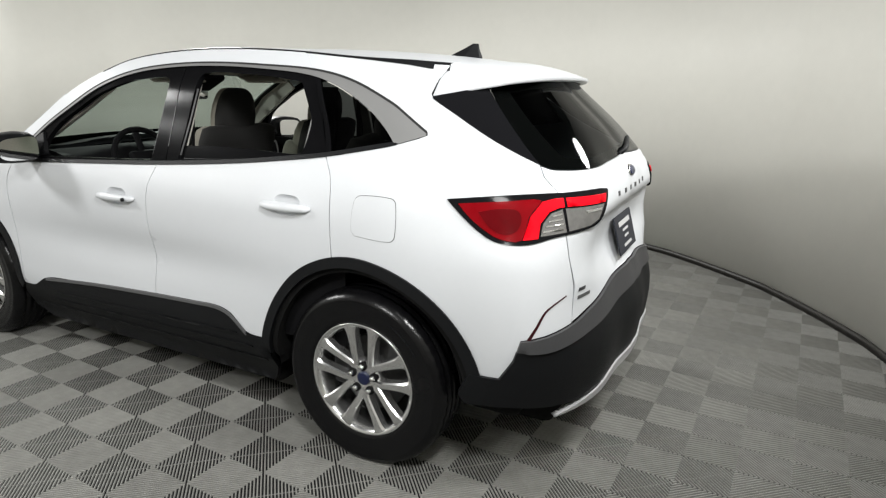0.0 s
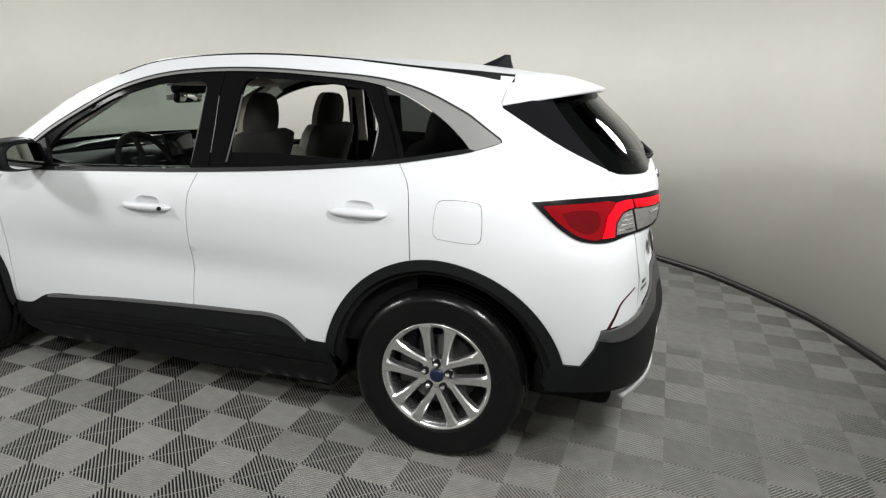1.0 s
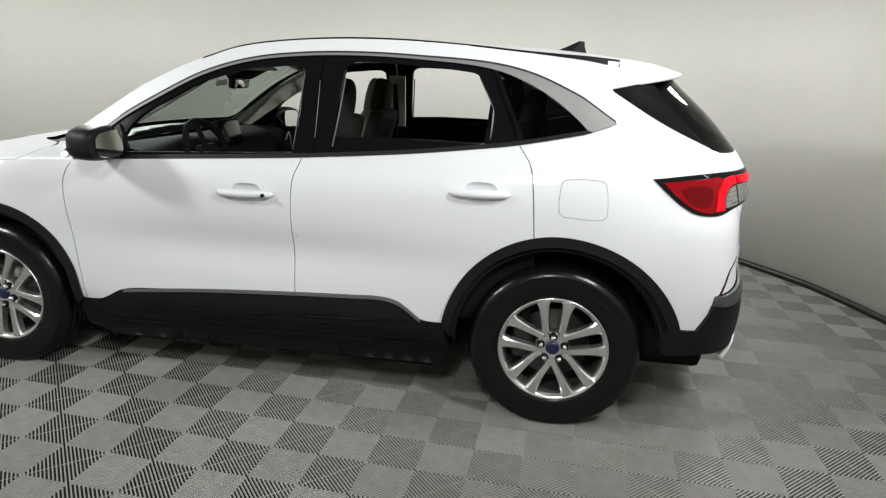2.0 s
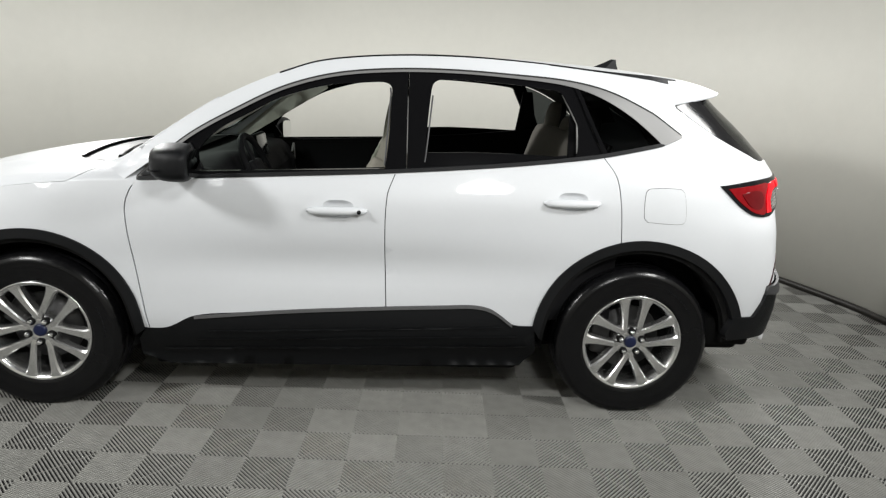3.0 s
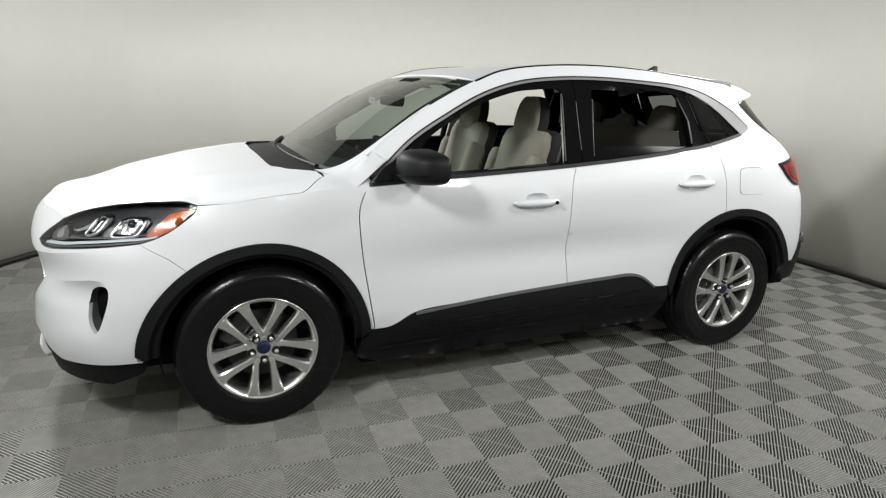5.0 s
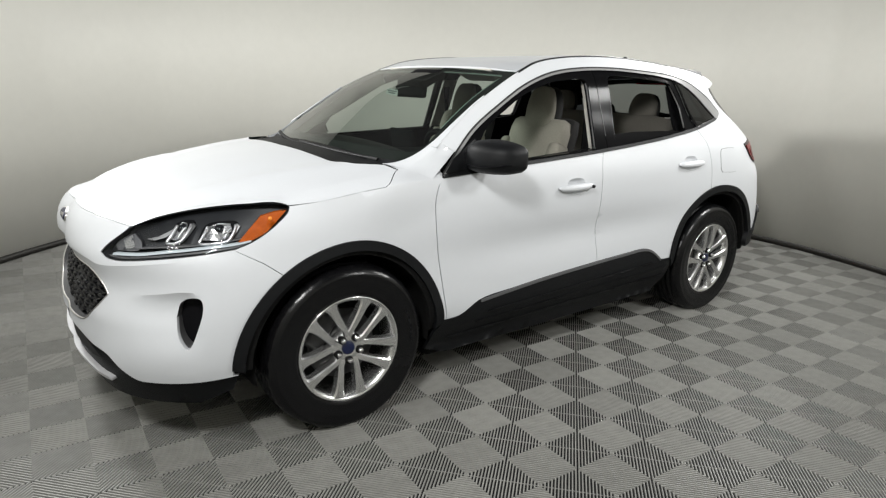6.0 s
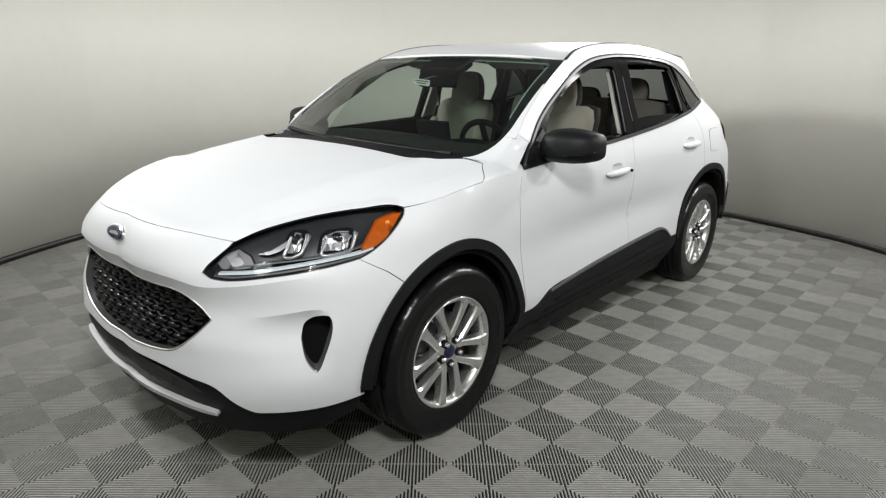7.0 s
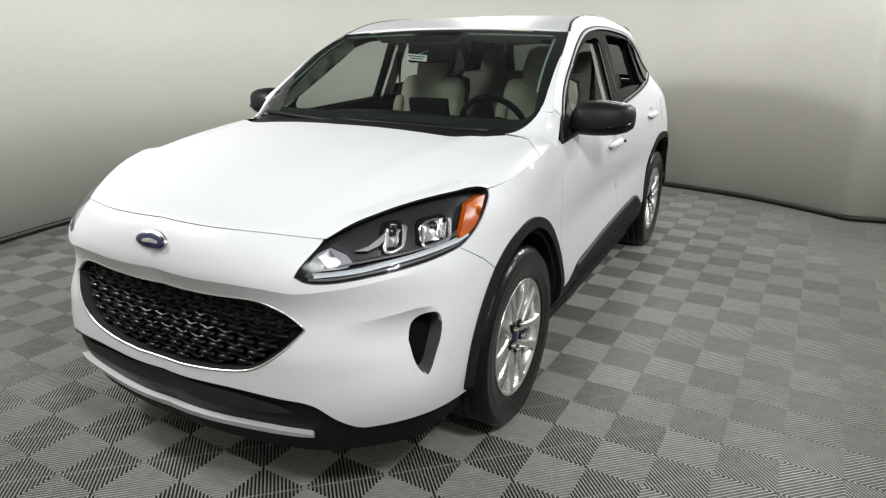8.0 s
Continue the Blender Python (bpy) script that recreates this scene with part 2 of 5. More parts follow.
def ribbon(line_a, line_b, place, lip=0.008, n=60, across=2):
    """A long strip between two lines, laid on a surface, with both edges folded in."""
    def even(line):
        pts = [Vector(p[:2]) for p in line]
        run = [0.0]
        for a, b in zip(pts, pts[1:]):
            run.append(run[-1] + (b - a).length)
        out = []
        for k in range(n + 1):
            d = run[-1] * k / n
            i = max(q for q in range(len(run) - 1) if run[q] <= d + 1e-9)
            out.append(pts[i].lerp(pts[i + 1], min(1, (d - run[i]) / max(run[i + 1] - run[i], 1e-9))))
        return out
    bm = bmesh.new()
    rows = []
    for a, b in zip(even(line_a), even(line_b)):
        row = [bm.verts.new(place(a.x, a.y, -lip))]
        row += [bm.verts.new(place(*a.lerp(b, q / across))) for q in range(across + 1)]
        row.append(bm.verts.new(place(b.x, b.y, -lip)))
        rows.append(row)
    for r0, r1 in zip(rows, rows[1:]):
        for q in range(len(r0) - 1):
            bm.faces.new((r0[q], r1[q], r1[q + 1], r0[q + 1]))
    bm.faces.new(rows[0])
    bm.faces.new(rows[-1])
    bmesh.ops.recalc_face_normals(bm, faces=bm.faces[:])
    return sharpen(bm, 40)


def box(bm, lo, hi, bevel=0.0, segments=2, m=None):
    made = bmesh.ops.create_cube(bm, size=1)["verts"]
    size = Vector(hi) - Vector(lo)
    mid = (Vector(hi) + Vector(lo)) / 2
    for v in made:
        v.co = Vector((v.co.x * size.x, v.co.y * size.y, v.co.z * size.z)) + mid
    if bevel:
        made = bmesh.ops.bevel(bm, geom=list({e for v in made for e in v.link_edges}), offset=bevel, segments=segments, affect="EDGES", profile=0.5)["verts"] + [v for v in made if v.is_valid]
    if m:
        for v in set(made):
            if v.is_valid:
                v.co = m @ v.co
    return bm


def lathe(profile, steps=48, axis="y"):
    """Turns (radius, along) keys round the axis."""
    bm = bmesh.new()
    rings = []
    for r, h in profile:
        ring = []
        for k in range(steps):
            a = 2 * math.pi * k / steps
            ring.append(bm.verts.new((r * math.cos(a), h, r * math.sin(a)) if axis == "y" else (r * math.cos(a), r * math.sin(a), h)))
        rings.append(ring)
    for i in range(len(rings) - 1):
        for k in range(steps):
            j = (k + 1) % steps
            bm.faces.new((rings[i][k], rings[i][j], rings[i + 1][j], rings[i + 1][k]))
    return bm


def tube(points, radius, sides=8, flat=1.0):
    bm = bmesh.new()
    pts = [Vector(p) for p in points]
    rings = []
    for i, p in enumerate(pts):
        t = (pts[min(i + 1, len(pts) - 1)] - pts[max(i - 1, 0)]).normalized()
        side = t.cross(Vector((0, 0, 1)))
        side = side.normalized() if side.length > 1e-3 else Vector((1, 0, 0))
        up = side.cross(t)
        rings.append([bm.verts.new(p + radius * (math.cos(2 * math.pi * k / sides) * side + flat * math.sin(2 * math.pi * k / sides) * up)) for k in range(sides)])
    for i in range(len(rings) - 1):
        for k in range(sides):
            j = (k + 1) % sides
            bm.faces.new((rings[i][k], rings[i][j], rings[i + 1][j], rings[i + 1][k]))
    bm.faces.new(rings[0])
    bm.faces.new(rings[-1])
    return bm


# ---- room ----
def wall_radius(az):
    """Radius of the round wall; the bay where the camera goes lies further out."""
    a = az % 360
    def ease(t):
        t = min(1, max(0, t))
        return t * t * (3 - 2 * t)
    # bent sheets a little flatter than the curve, butted edge to edge
    sheet = 360 / 22
    phi = radians((a - 107) % sheet - sheet / 2)
    sag = 0.4 * 3.66 * (math.cos(radians(sheet / 2)) / math.cos(phi) - 1) + 0.008 + 0.003 * math.sin(radians(7 * a))
    return 3.66 + sag + 0.62 * ease((a - 168) / 16) * ease((322 - a) / 9)


WALL_H = 3.3


def ring_sheet(bm, offset, z0, z1, thick, steps=440):
    cols = []
    for k in range(steps):
        az = 360 * k / steps
        r, c, s = wall_radius(az) + offset, math.cos(radians(az)), math.sin(radians(az))
        cols.append([bm.verts.new((q * c, q * s, z)) for q, z in ((r, z0), (r, z1), (r + thick, z1), (r + thick, z0))])
    for k in range(steps):
        a, b = cols[k], cols[(k + 1) % steps]
        for i in range(4):
            j = (i + 1) % 4
            bm.faces.new((a[i], b[i], b[j], a[j]))
    return sharpen(bm)


tagged(part("wall_round", ring_sheet(bmesh.new(), 0, -0.05, WALL_H, 0.15), WALL), "smooth warm off-white painted curved studio wall", "wall", kind="structure")
tagged(part("baseboard", ring_sheet(bmesh.new(), -0.013, -0.01, 0.05, 0.010), BASE_TRIM), "thin black rubber base strip along the wall", "baseboard", kind="structure")
# unseen ceiling, its dark colour chosen to keep bounced light off the upper wall
bm = bmesh.new()
bmesh.ops.create_circle(bm, cap_ends=True, radius=4.6, segments=96, matrix=Matrix.Translation((0, 0, WALL_H)))
bmesh.ops.solidify(bm, geom=bm.faces[:], thickness=0.1)
tagged(part("ceiling", bm, CEILING, smooth=False), "unseen ceiling over the studio, dark to bounce little light", "ceiling", kind="structure")
bm = bmesh.new()
bmesh.ops.create_circle(bm, cap_ends=True, radius=4.6, segments=96, matrix=Matrix.Translation((0, 0, -0.0065)))
floor = tagged(part("floor", bm, SHADED_BED, smooth=False), "grey interlocking ribbed plastic tile floor in a checker look", "floor", kind="structure")


# ---- car: body surface ----
US = [-1.4 - 0.9 * math.radians(a) for a in (90, 70, 55, 35, 15)] + [-1.4, -0.9, -0.3, 0.3, 0.9, 1.4] + [1.4 + 0.9 * math.radians(a) for a in (20, 38, 55, 72, 90)]
ZS = [0.22, 0.40, 0.55, 0.70, 0.82, 0.92, 1.00, 1.12, 1.30, 1.50, 1.62]
RT = []
RT.append([.86, .9, .96, .98, .9, .86, .82, .82, .82, .82, .86, .92, .96, .9, .81, .79])
RT.append([.89, .94, 1.01, 1.03, .95, .91, .905, .9, .9, .905, .91, .96, 1.01, .94, .835, .815])
RT.append([.88, .93, 1, 1.03, .95, .915, .902, .893, .893, .903, .915, .955, 1.03, .945, .845, .828])
RT.append([.86, .915, .985, 1.01, .94, .915, .892, .869, .869, .893, .92, .955, 1.02, .91, .805, .785])
RT.append([.862, .917, .957, .985, .92, .908, .895, .89, .89, .9, .917, .948, 1.005, .9, .785, .757])
RT.append([.828, .863, .872, .915, .9, .896, .891, .893, .893, .897, .911, .935, .985, .895, .785, .752])
RT.append([.735, .755, .775, .82, .858, .878, .88, .885, .885, .89, .9, .915, .945, .905, .8, .755])
RT.append([.72, .76, .78, .8, .82, .83, .84, .842, .842, .85, .865, .875, .9, .885, .785, .752])
RT.append([.6, .6, .6, .62, .68, .72, .76, .775, .775, .77, .74, .715, .73, .73, .675, .645])
RT.append([.5, .5, .5, .5, .55, .6, .68, .7, .7, .695, .64, .585, .545, .5, .455, .43])
RT.append([.45, .45, .45, .45, .5, .53, .6, .62, .62, .6, .56, .49, .42, .37, .34, .32])


def spline(xs, ys, x):
    """Cubic through keys, with flattened slopes."""
    if x <= xs[0]:
        return ys[0]
    if x >= xs[-1]:
        return ys[-1]
    i = max(k for k in range(len(xs) - 1) if xs[k] <= x)
    h = xs[i + 1] - xs[i]

    def slope(k):
        if k == 0 or k == len(xs) - 1:
            a = 0 if k == 0 else k - 1
            return (ys[a + 1] - ys[a]) / (xs[a + 1] - xs[a])
        p, q = xs[k] - xs[k - 1], xs[k + 1] - xs[k]
        return ((ys[k] - ys[k - 1]) / p * q + (ys[k + 1] - ys[k]) / q * p) / (p + q)

    u = (x - xs[i]) / h
    return ((2 * u**3 - 3 * u * u + 1) * ys[i] + (u**3 - 2 * u * u + u) * h * slope(i) + (3 * u * u - 2 * u**3) * ys[i + 1] + (u**3 - u * u) * h * slope(i + 1))


def skin(u, z, out=0.0):
    """Point of the body's left side, front and rear: u runs along the side in metres and round the corners."""
    r = girth(u, z) + out
    if u < -1.4:
        a = (-1.4 - u) / 0.9
        return (-1.4 - r * math.sin(a), -r * math.cos(a), z)
    if u > 1.4:
        a = (u - 1.4) / 0.9
        return (1.4 + r * math.sin(a), -r * math.cos(a), z)
    return (u, -r, z)


def along(x, y):
    """u and radius of a plan point."""
    if x < -1.4:
        return -1.4 - 0.9 * math.atan2(-1.4 - x, -y), math.hypot(x + 1.4, y)
    if x > 1.4:
        return 1.4 + 0.9 * math.atan2(x - 1.4, -y), math.hypot(x - 1.4, y)
    return x, -y


GRID_U = [-2.85 + 0.03 * i for i in range(191)]
GRID_Z = [0.2 + 0.02 * i for i in range(73)]
_cols = [[spline(US, row, u) for row in RT] for u in GRID_U]
_grid = np.array([[spline(ZS, col, z) for z in GRID_Z] for col in _cols])


_rows = [list(map(float, row)) for row in _grid]


def _blend(p, q, r, s, t):
    return q + 0.5 * t * (r - p + t * (2 * p - 5 * q + 4 * r - s + t * (3 * (q - r) + s - p)))


def girth(u, z):
    """Radius of the body, smooth between the stored values."""
    a, b = min(max((u + 2.85) / 0.03, 1), 188.999), min(max((z - 0.2) / 0.02, 1), 70.999)
    i, j = int(a), int(b)
    a, b = a - i, b - j
    return _blend(*(_blend(*_rows[k][j - 1:j + 3], b) for k in range(i - 1, i + 3)), a)


NOSE = -1.4 - 0.45 * math.pi
TAIL = 1.4 + 0.45 * math.pi


def flank(side, out=0.0):
    """Lays (u, z) on the left (side 1) or right (side -1) flank."""
    def place(u, z, extra=0.0):
        x, y, zz = skin(u, z, out + extra)
        return Vector((x, y * side, zz))
    return place


def bow(end, out=0.0, shape=None):
    """Lays (s, z) across the nose or the tail; s is 0 on the middle line."""
    def place(s, z, extra=0.0):
        u = end + abs(s) if end < 0 else end - abs(s)
        x, y, zz = skin(u, z, out + extra + (shape(abs(s), z) if shape else 0.0))
        return Vector((x, y if s >= 0 else -y, zz))
    return place


def both(half):
    """A closed outline from its half with s >= 0, from the middle line and back to it."""
    return list(half) + [(-s, z) for s, z, *_ in reversed([tuple(p)[:2] for p in half]) if s > 1e-4]


def lid(x, y):
    """Height of the bonnet's and the wings' top."""
    drop = spline([-2.2, -2.0, -1.8, -1.5, -1.0], [0.125, 0.118, 0.098, 0.082, 0.076], x)
    fold = 0.012 * math.exp(-(((abs(y) - spline([-2.2, -1.6, -1.0], [0.43, 0.54, 0.66], x)) / 0.055) ** 2)) * min(1, max(0, (x + 2.2) / 0.25))
    return fold + spline([-2.30, -2.23, -2.1, -2.0, -1.85, -1.6, -1.2, -0.9], [0.87, 0.928, 0.962, 0.988, 1.03, 1.085, 1.14, 1.17], x) - drop * (abs(y) / 0.85) ** 2.2


BELT = [(-0.875, 1.052), (-0.284, 1.086), (0.197, 1.114), (0.68, 1.154), (1.01, 1.192), (1.154, 1.212), (1.368, 1.253), (1.572, 1.302)]
ARC = [(-0.874, 1.062), (-0.760, 1.169), (-0.650, 1.256), (-0.490, 1.349), (-0.279, 1.455), (-0.060, 1.520), (0.193, 1.550), (0.458, 1.557), (0.728, 1.548), (0.995, 1.528), (1.182, 1.49), (1.361, 1.416), (1.572, 1.308)]
PILLAR = [(-0.985, 1.095), (-0.867, 1.185), (-0.727, 1.285), (-0.561, 1.395), (-0.42, 1.468), (-0.297, 1.522)]
DITCH = [(-0.297, 1.522), (-0.137, 1.577), (0.067, 1.608), (0.329, 1.625), (0.6, 1.625), (0.881, 1.611), (1.172, 1.588), (1.45, 1.574), (1.64, 1.566)]
SEAM_A = [(-0.878, 1.051), (-0.903, 1.015), (-0.923, 0.96), (-0.927, 0.905), (-0.917, 0.784), (-0.89, 0.60), (-0.857, 0.395)]
SEAM_B = [(0.222, 1.112), (0.19, 1.02), (0.184, 0.80), (0.195, 0.50)]
SEAM_C = [(1.154, 1.21), (1.205, 1.135), (1.226, 1.02), (1.241, 0.85)]
SILL_TOP = [(-0.872, 0.392), (-0.779, 0.398), (-0.657, 0.456), (-0.439, 0.476), (-0.19, 0.495), (0.195, 0.516), (0.464, 0.528), (0.6, 0.532), (0.683, 0.512), (0.775, 0.447), (0.877, 0.44)]
LAMP_TOP = [(-2.30, 0.817), (-2.28, 0.846), (-2.215, 0.905), (-2.14, 0.937), (-2.03, 0.966), (-1.90, 0.988), (-1.76, 1.001), (-1.63, 1.003), (-1.593, 0.992)]
LAMP_LOW = [(-1.593, 0.992), (-1.603, 0.968), (-1.65, 0.928), (-1.70, 0.893), (-1.75, 0.867), (-1.80, 0.850), (-1.87, 0.841), (-1.976, 0.828), (-2.074, 0.815), (-2.20, 0.799), (-2.265, 0.801), (-2.30, 0.817)]
WHITE_LOW = [(-1.808, 0.367), (-1.95, 0.353), (-2.10, 0.345), (-2.145, 0.347), (-2.2, 0.378), (-2.268, 0.432), (-2.35, 0.443), (-2.53, 0.447), (-2.70, 0.441), (NOSE, 0.437)]
HATCH_LOW = [(2.146, 0.672), (2.263, 0.70), (2.418, 0.733), (2.62, 0.75), (TAIL, 0.755)]
BUMP_MID = [(1.941, 0.602), (2.032, 0.600), (2.131, 0.612), (2.28, 0.633), (2.5, 0.655), (TAIL, 0.67)]
GLASS_LOW = [(2.063, 1.217), (2.114, 1.204), (2.301, 1.201), (2.557, 1.210), (TAIL, 1.222)]
GLASS_TOP = [(1.575, 1.447), (1.874, 1.487), (2.1, 1.505), (2.45, 1.513), (TAIL, 1.515)]


def arch(front, r, a0, a1, n=22):
    """Points on a wheel arch, angles in degrees from the car's rear, counted over the top."""
    cx, cz = (-1.352, 0.362) if front else (1.358, 0.368)
    return [Vector((cx + r * math.cos(radians(a0 + (a1 - a0) * k / n)), cz + r * math.sin(radians(a0 + (a1 - a0) * k / n)))) for k in range(n + 1)]


def strip_between(a, b):
    """Outline between two lines."""
    return [tuple(p)[:2] for p in a] + [tuple(p)[:2] for p in reversed(b)]


def shifted(line, du=0.0, dz=0.0):
    return [(p[0] + du, p[1] + dz) for p in line]


car = tagged(new("car"), "white compact SUV with black lower cladding, windows lowered", "car")

FA, RA = 0.472, 0.492
for side in (1, -1):
    f = flank(side)
    # front wing
    seam = curve2(SEAM_A)
    top_line = [(-0.93, 1.049), (-1.1, 1.042), (-1.3, 1.025), (-1.5, 1.0), (-1.597, 0.991)]
    outline = [(p.x - 0.0035, p.y) for p in seam] + arch(True, FA, 4, 127) + [(-1.70, 0.79), (-1.798, 0.848)] + [tuple(p) for p in reversed(curve2(LAMP_LOW[:6]))][:-1] + list(reversed(top_line))
    wing = part("front_wing", panel(outline, f), PAINT, car)
    cups = {}
    for key, x0, x1, zc in (("front", -0.157, 0.107, 0.951), ("rear", 0.880, 1.134, 1.015)):
        xc = (x0 + x1) / 2 + 0.004
        cups[key] = [(xc + 0.068 * math.copysign(abs(math.cos(a)) ** 0.6, math.cos(a)), zc + 0.006 + 0.040 * math.copysign(abs(math.sin(a)) ** 0.7, math.sin(a))) for a in (2 * math.pi * k / 28 for k in range(28))]
    # front door
    outline = [(p.x + 0.0022, p.y) for p in curve2(SEAM_A)] + curve2(SILL_TOP[:6]) + [(p.x - 0.002, p.y) for p in reversed(curve2(SEAM_B))] + [tuple(p) for p in reversed(curve2(BELT[:3]))]
    front_door = part("front_door", panel(outline, f, [cups["front"]]), PAINT, car)
    # rear door
    low = curve2(SILL_TOP[5:])
    outline = [(p.x + 0.002, p.y) for p in curve2(SEAM_B)] + low[1:] + arch(False, RA, 171, 104) + [(p.x - 0.002, p.y) for p in reversed(curve2(SEAM_C))] + [tuple(p) for p in reversed(curve2(BELT[2:6]))]
    rear_door = part("rear_door", panel(outline, f, [cups["rear"]]), PAINT, car)
    # rear quarter
    outline = [(p.x + 0.002, p.y) for p in curve2(SEAM_C)] + arch(False, RA, 103, 16) + [(1.80, 0.497), (1.894, 0.493), (1.935, 0.56), (1.952, 0.64), (2.033, 0.652), (2.143, 0.672), (2.151, 0.807), (2.126, 0.911), (2.115, 1.0), (2.10, 1.13), (2.06, 1.18), (2.057, 1.219)]
    outline += curve2([(2.057, 1.219), (1.90, 1.288), (1.72, 1.372), (1.572, 1.436)]) + [(1.558, 1.455), (1.582, 1.505), (1.635, 1.558)]
    outline += [tuple(p) for p in reversed(curve2(DITCH[5:]))][1:] + [(0.90, 1.545)] + curve2(shifted(ARC[9:], 0.004, 0.010))[0:] + [(1.579, 1.307)] + [tuple(p) for p in reversed(curve2(BELT[5:]))][1:]
    quarter = part("rear_quarter", panel(outline, f), PAINT, car)
    # pillar and roof rail in body colour
    outline = [p for p in curve2(shifted(ARC[:10], 0, 0.007)) if p.x > -0.79] + [(0.93, 1.60)] + [tuple(p) for p in reversed(curve2(DITCH[:6]))] + [tuple(p) for p in reversed(curve2(PILLAR)) if p.x > -0.86][1:]
    part("roof_rail", panel(outline, flank(side, 0.0012), lip=0.005), PAINT, car)
    # bright trim over the windows, widening to the rear
    outer = curve2([(x, z + (0.006 if x < 0.9 else 0.009)) for x, z in ARC])
    inner = curve2([(-0.868, 1.058), (-0.754, 1.162), (-0.645, 1.249), (-0.486, 1.342), (-0.277, 1.448), (-0.06, 1.513), (0.193, 1.543), (0.458, 1.550), (0.728, 1.540), (0.99, 1.516), (1.15, 1.468), (1.30, 1.385), (1.435, 1.276)]) + [Vector((1.455, 1.2745)), Vector((1.50, 1.287)), Vector((1.55, 1.300)), Vector((1.572, 1.306))]
    part("window_trim", ribbon(outer, inner, flank(side, 0.006), 0.008, 90, 3), TRIM, car, "satin grey trim strip over the side windows")
    seal = curve2([(x, z + (0.004 if x < 0.9 else 0.007)) for x, z in ARC])
    part("window_seal", ribbon(seal, [(p.x + 0.001, p.y + 0.0075) for p in seal], flank(side, 0.0068), 0.006, 90, 1), SEAM, car)
    for line, thick, shine in (([(0.174, 1.145), (0.193, 1.45), (0.190, 1.475)], 0.004, CLAD_GREY), ([(0.350, 1.165), (0.367, 1.32), (0.379, 1.45)], 0.0038, CLAD_GREY), ([(0.966, 1.476), (1.034, 1.352), (1.032, 1.225)], 0.0045, TRIM)):
        part("window_channel", tube([f(x, z, -0.012) for x, z in line], thick, 6), shine, car, "grey strip in the window channel")
    # pale tube stands in for the highlight line on the gloss pillar
    part("pillar_highlight", tube([f(0.271, 1.20, -0.002), f(0.2705, 1.32, -0.002), f(0.269, 1.44, -0.002)], 0.0014, 6), TRIM, car)
    part("belt_strip", ribbon(curve2(shifted(BELT[:-1] + [(1.45, 1.270)], 0, 0.002)), curve2([(p[0], p[1] + 0.018) for p in BELT[:-1]] + [(1.44, 1.284)]), flank(side, 0.006)), CLAD, car)
    # door frames and pillars in black
    def arc_at(x, d=0.0):
        return spline([p[0] for p in ARC], [p[1] for p in ARC], x) - 0.004 - d
    def belt_at(x, d=0.0):
        return spline([p[0] for p in BELT], [p[1] for p in BELT], x) + 0.015 + d
    xs = [-0.866 + (0.268 + 0.866) * k / 24 for k in range(25)]
    top = [(x, arc_at(x)) for x in xs]
    hole = curve2([(-0.615, 1.097), (-0.650, 1.135), (-0.575, 1.25), (-0.42, 1.345), (-0.284, 1.415), (-0.088, 1.475), (0.037, 1.490), (0.155, 1.498), (0.190, 1.486), (0.198, 1.458), (0.176, 1.138), (0.15, 1.131)])
    part("window_frame", panel(top + [(x, belt_at(x)) for x in reversed(xs)], flank(side, -0.004), [hole], 0.03, 0.03), FRAME_BLACK, front_door, "gloss black window frame and pillar cover")
    xs = [0.273 + (1.145 - 0.273) * k / 20 for k in range(21)]
    top = [(x, arc_at(x)) for x in xs if x < 1.01] + [(1.015, arc_at(1.015)), (1.148, belt_at(1.148))]
    hole = curve2([(0.345, 1.15), (0.372, 1.47), (0.388, 1.508), (0.44, 1.522), (0.70, 1.514), (0.90, 1.497), (0.952, 1.487), (0.972, 1.465), (1.032, 1.355), (1.038, 1.32), (1.030, 1.222), (1.01, 1.210), (0.66, 1.172), (0.345, 1.15)])[:-1]
    part("window_frame", panel(top + [(x, belt_at(x)) for x in reversed(xs)], flank(side, -0.004), [hole], 0.03, 0.03), FRAME_BLACK, rear_door, "gloss black window frame and pillar cover")
    part("lowered_pane", ribbon([(0.338, 1.204), (0.55, 1.214), (0.80, 1.213), (1.05, 1.206)], [(0.335, 1.12), (0.60, 1.14), (0.80, 1.16), (1.05, 1.19)], flank(side, -0.020), 0.004, 30, 4), FRAME_BLACK, rear_door, "lowered tinted pane, only its upper edge in sight")
    # fixed rear quarter pane
    qtop = curve2([(1.03, 1.505), (1.15, 1.462), (1.30, 1.379), (1.435, 1.272)])
    part("quarter_pane", ribbon(qtop, [(1.15, belt_at(1.15)), (1.24, belt_at(1.24)), (1.34, belt_at(1.34)), (1.44, 1.268)], flank(side, -0.001), 0, 40, 12), DARK_GLASS, quarter, "dark tinted fixed quarter window")
    part("pane_bar", ribbon([(1.018, 1.512), (1.150, 1.224)], [(1.040, 1.506), (1.172, 1.227)], flank(side, 0.005), 0.006, 24, 2), FRAME_BLACK, quarter)
    # door handles
    for x0, x1, zc, door in ((-0.157, 0.107, 0.951, front_door), (0.880, 1.134, 1.015, rear_door)):
        xm = (x0 + x1) / 2 + 0.004
        bowl = lambda u, z, e=0.0: f(u, z, e - 0.020 * max(0.0, 1 - abs((u - xm) / 0.068) ** 3 - abs((z - zc - 0.006) / 0.040) ** 3))
        part("handle_cup", panel(cups["front" if door is front_door else "rear"], bowl, step=0.012, lip=0), PAINT, door)
        bm = bmesh.new()
        n, m = 16, 8
        rings = []
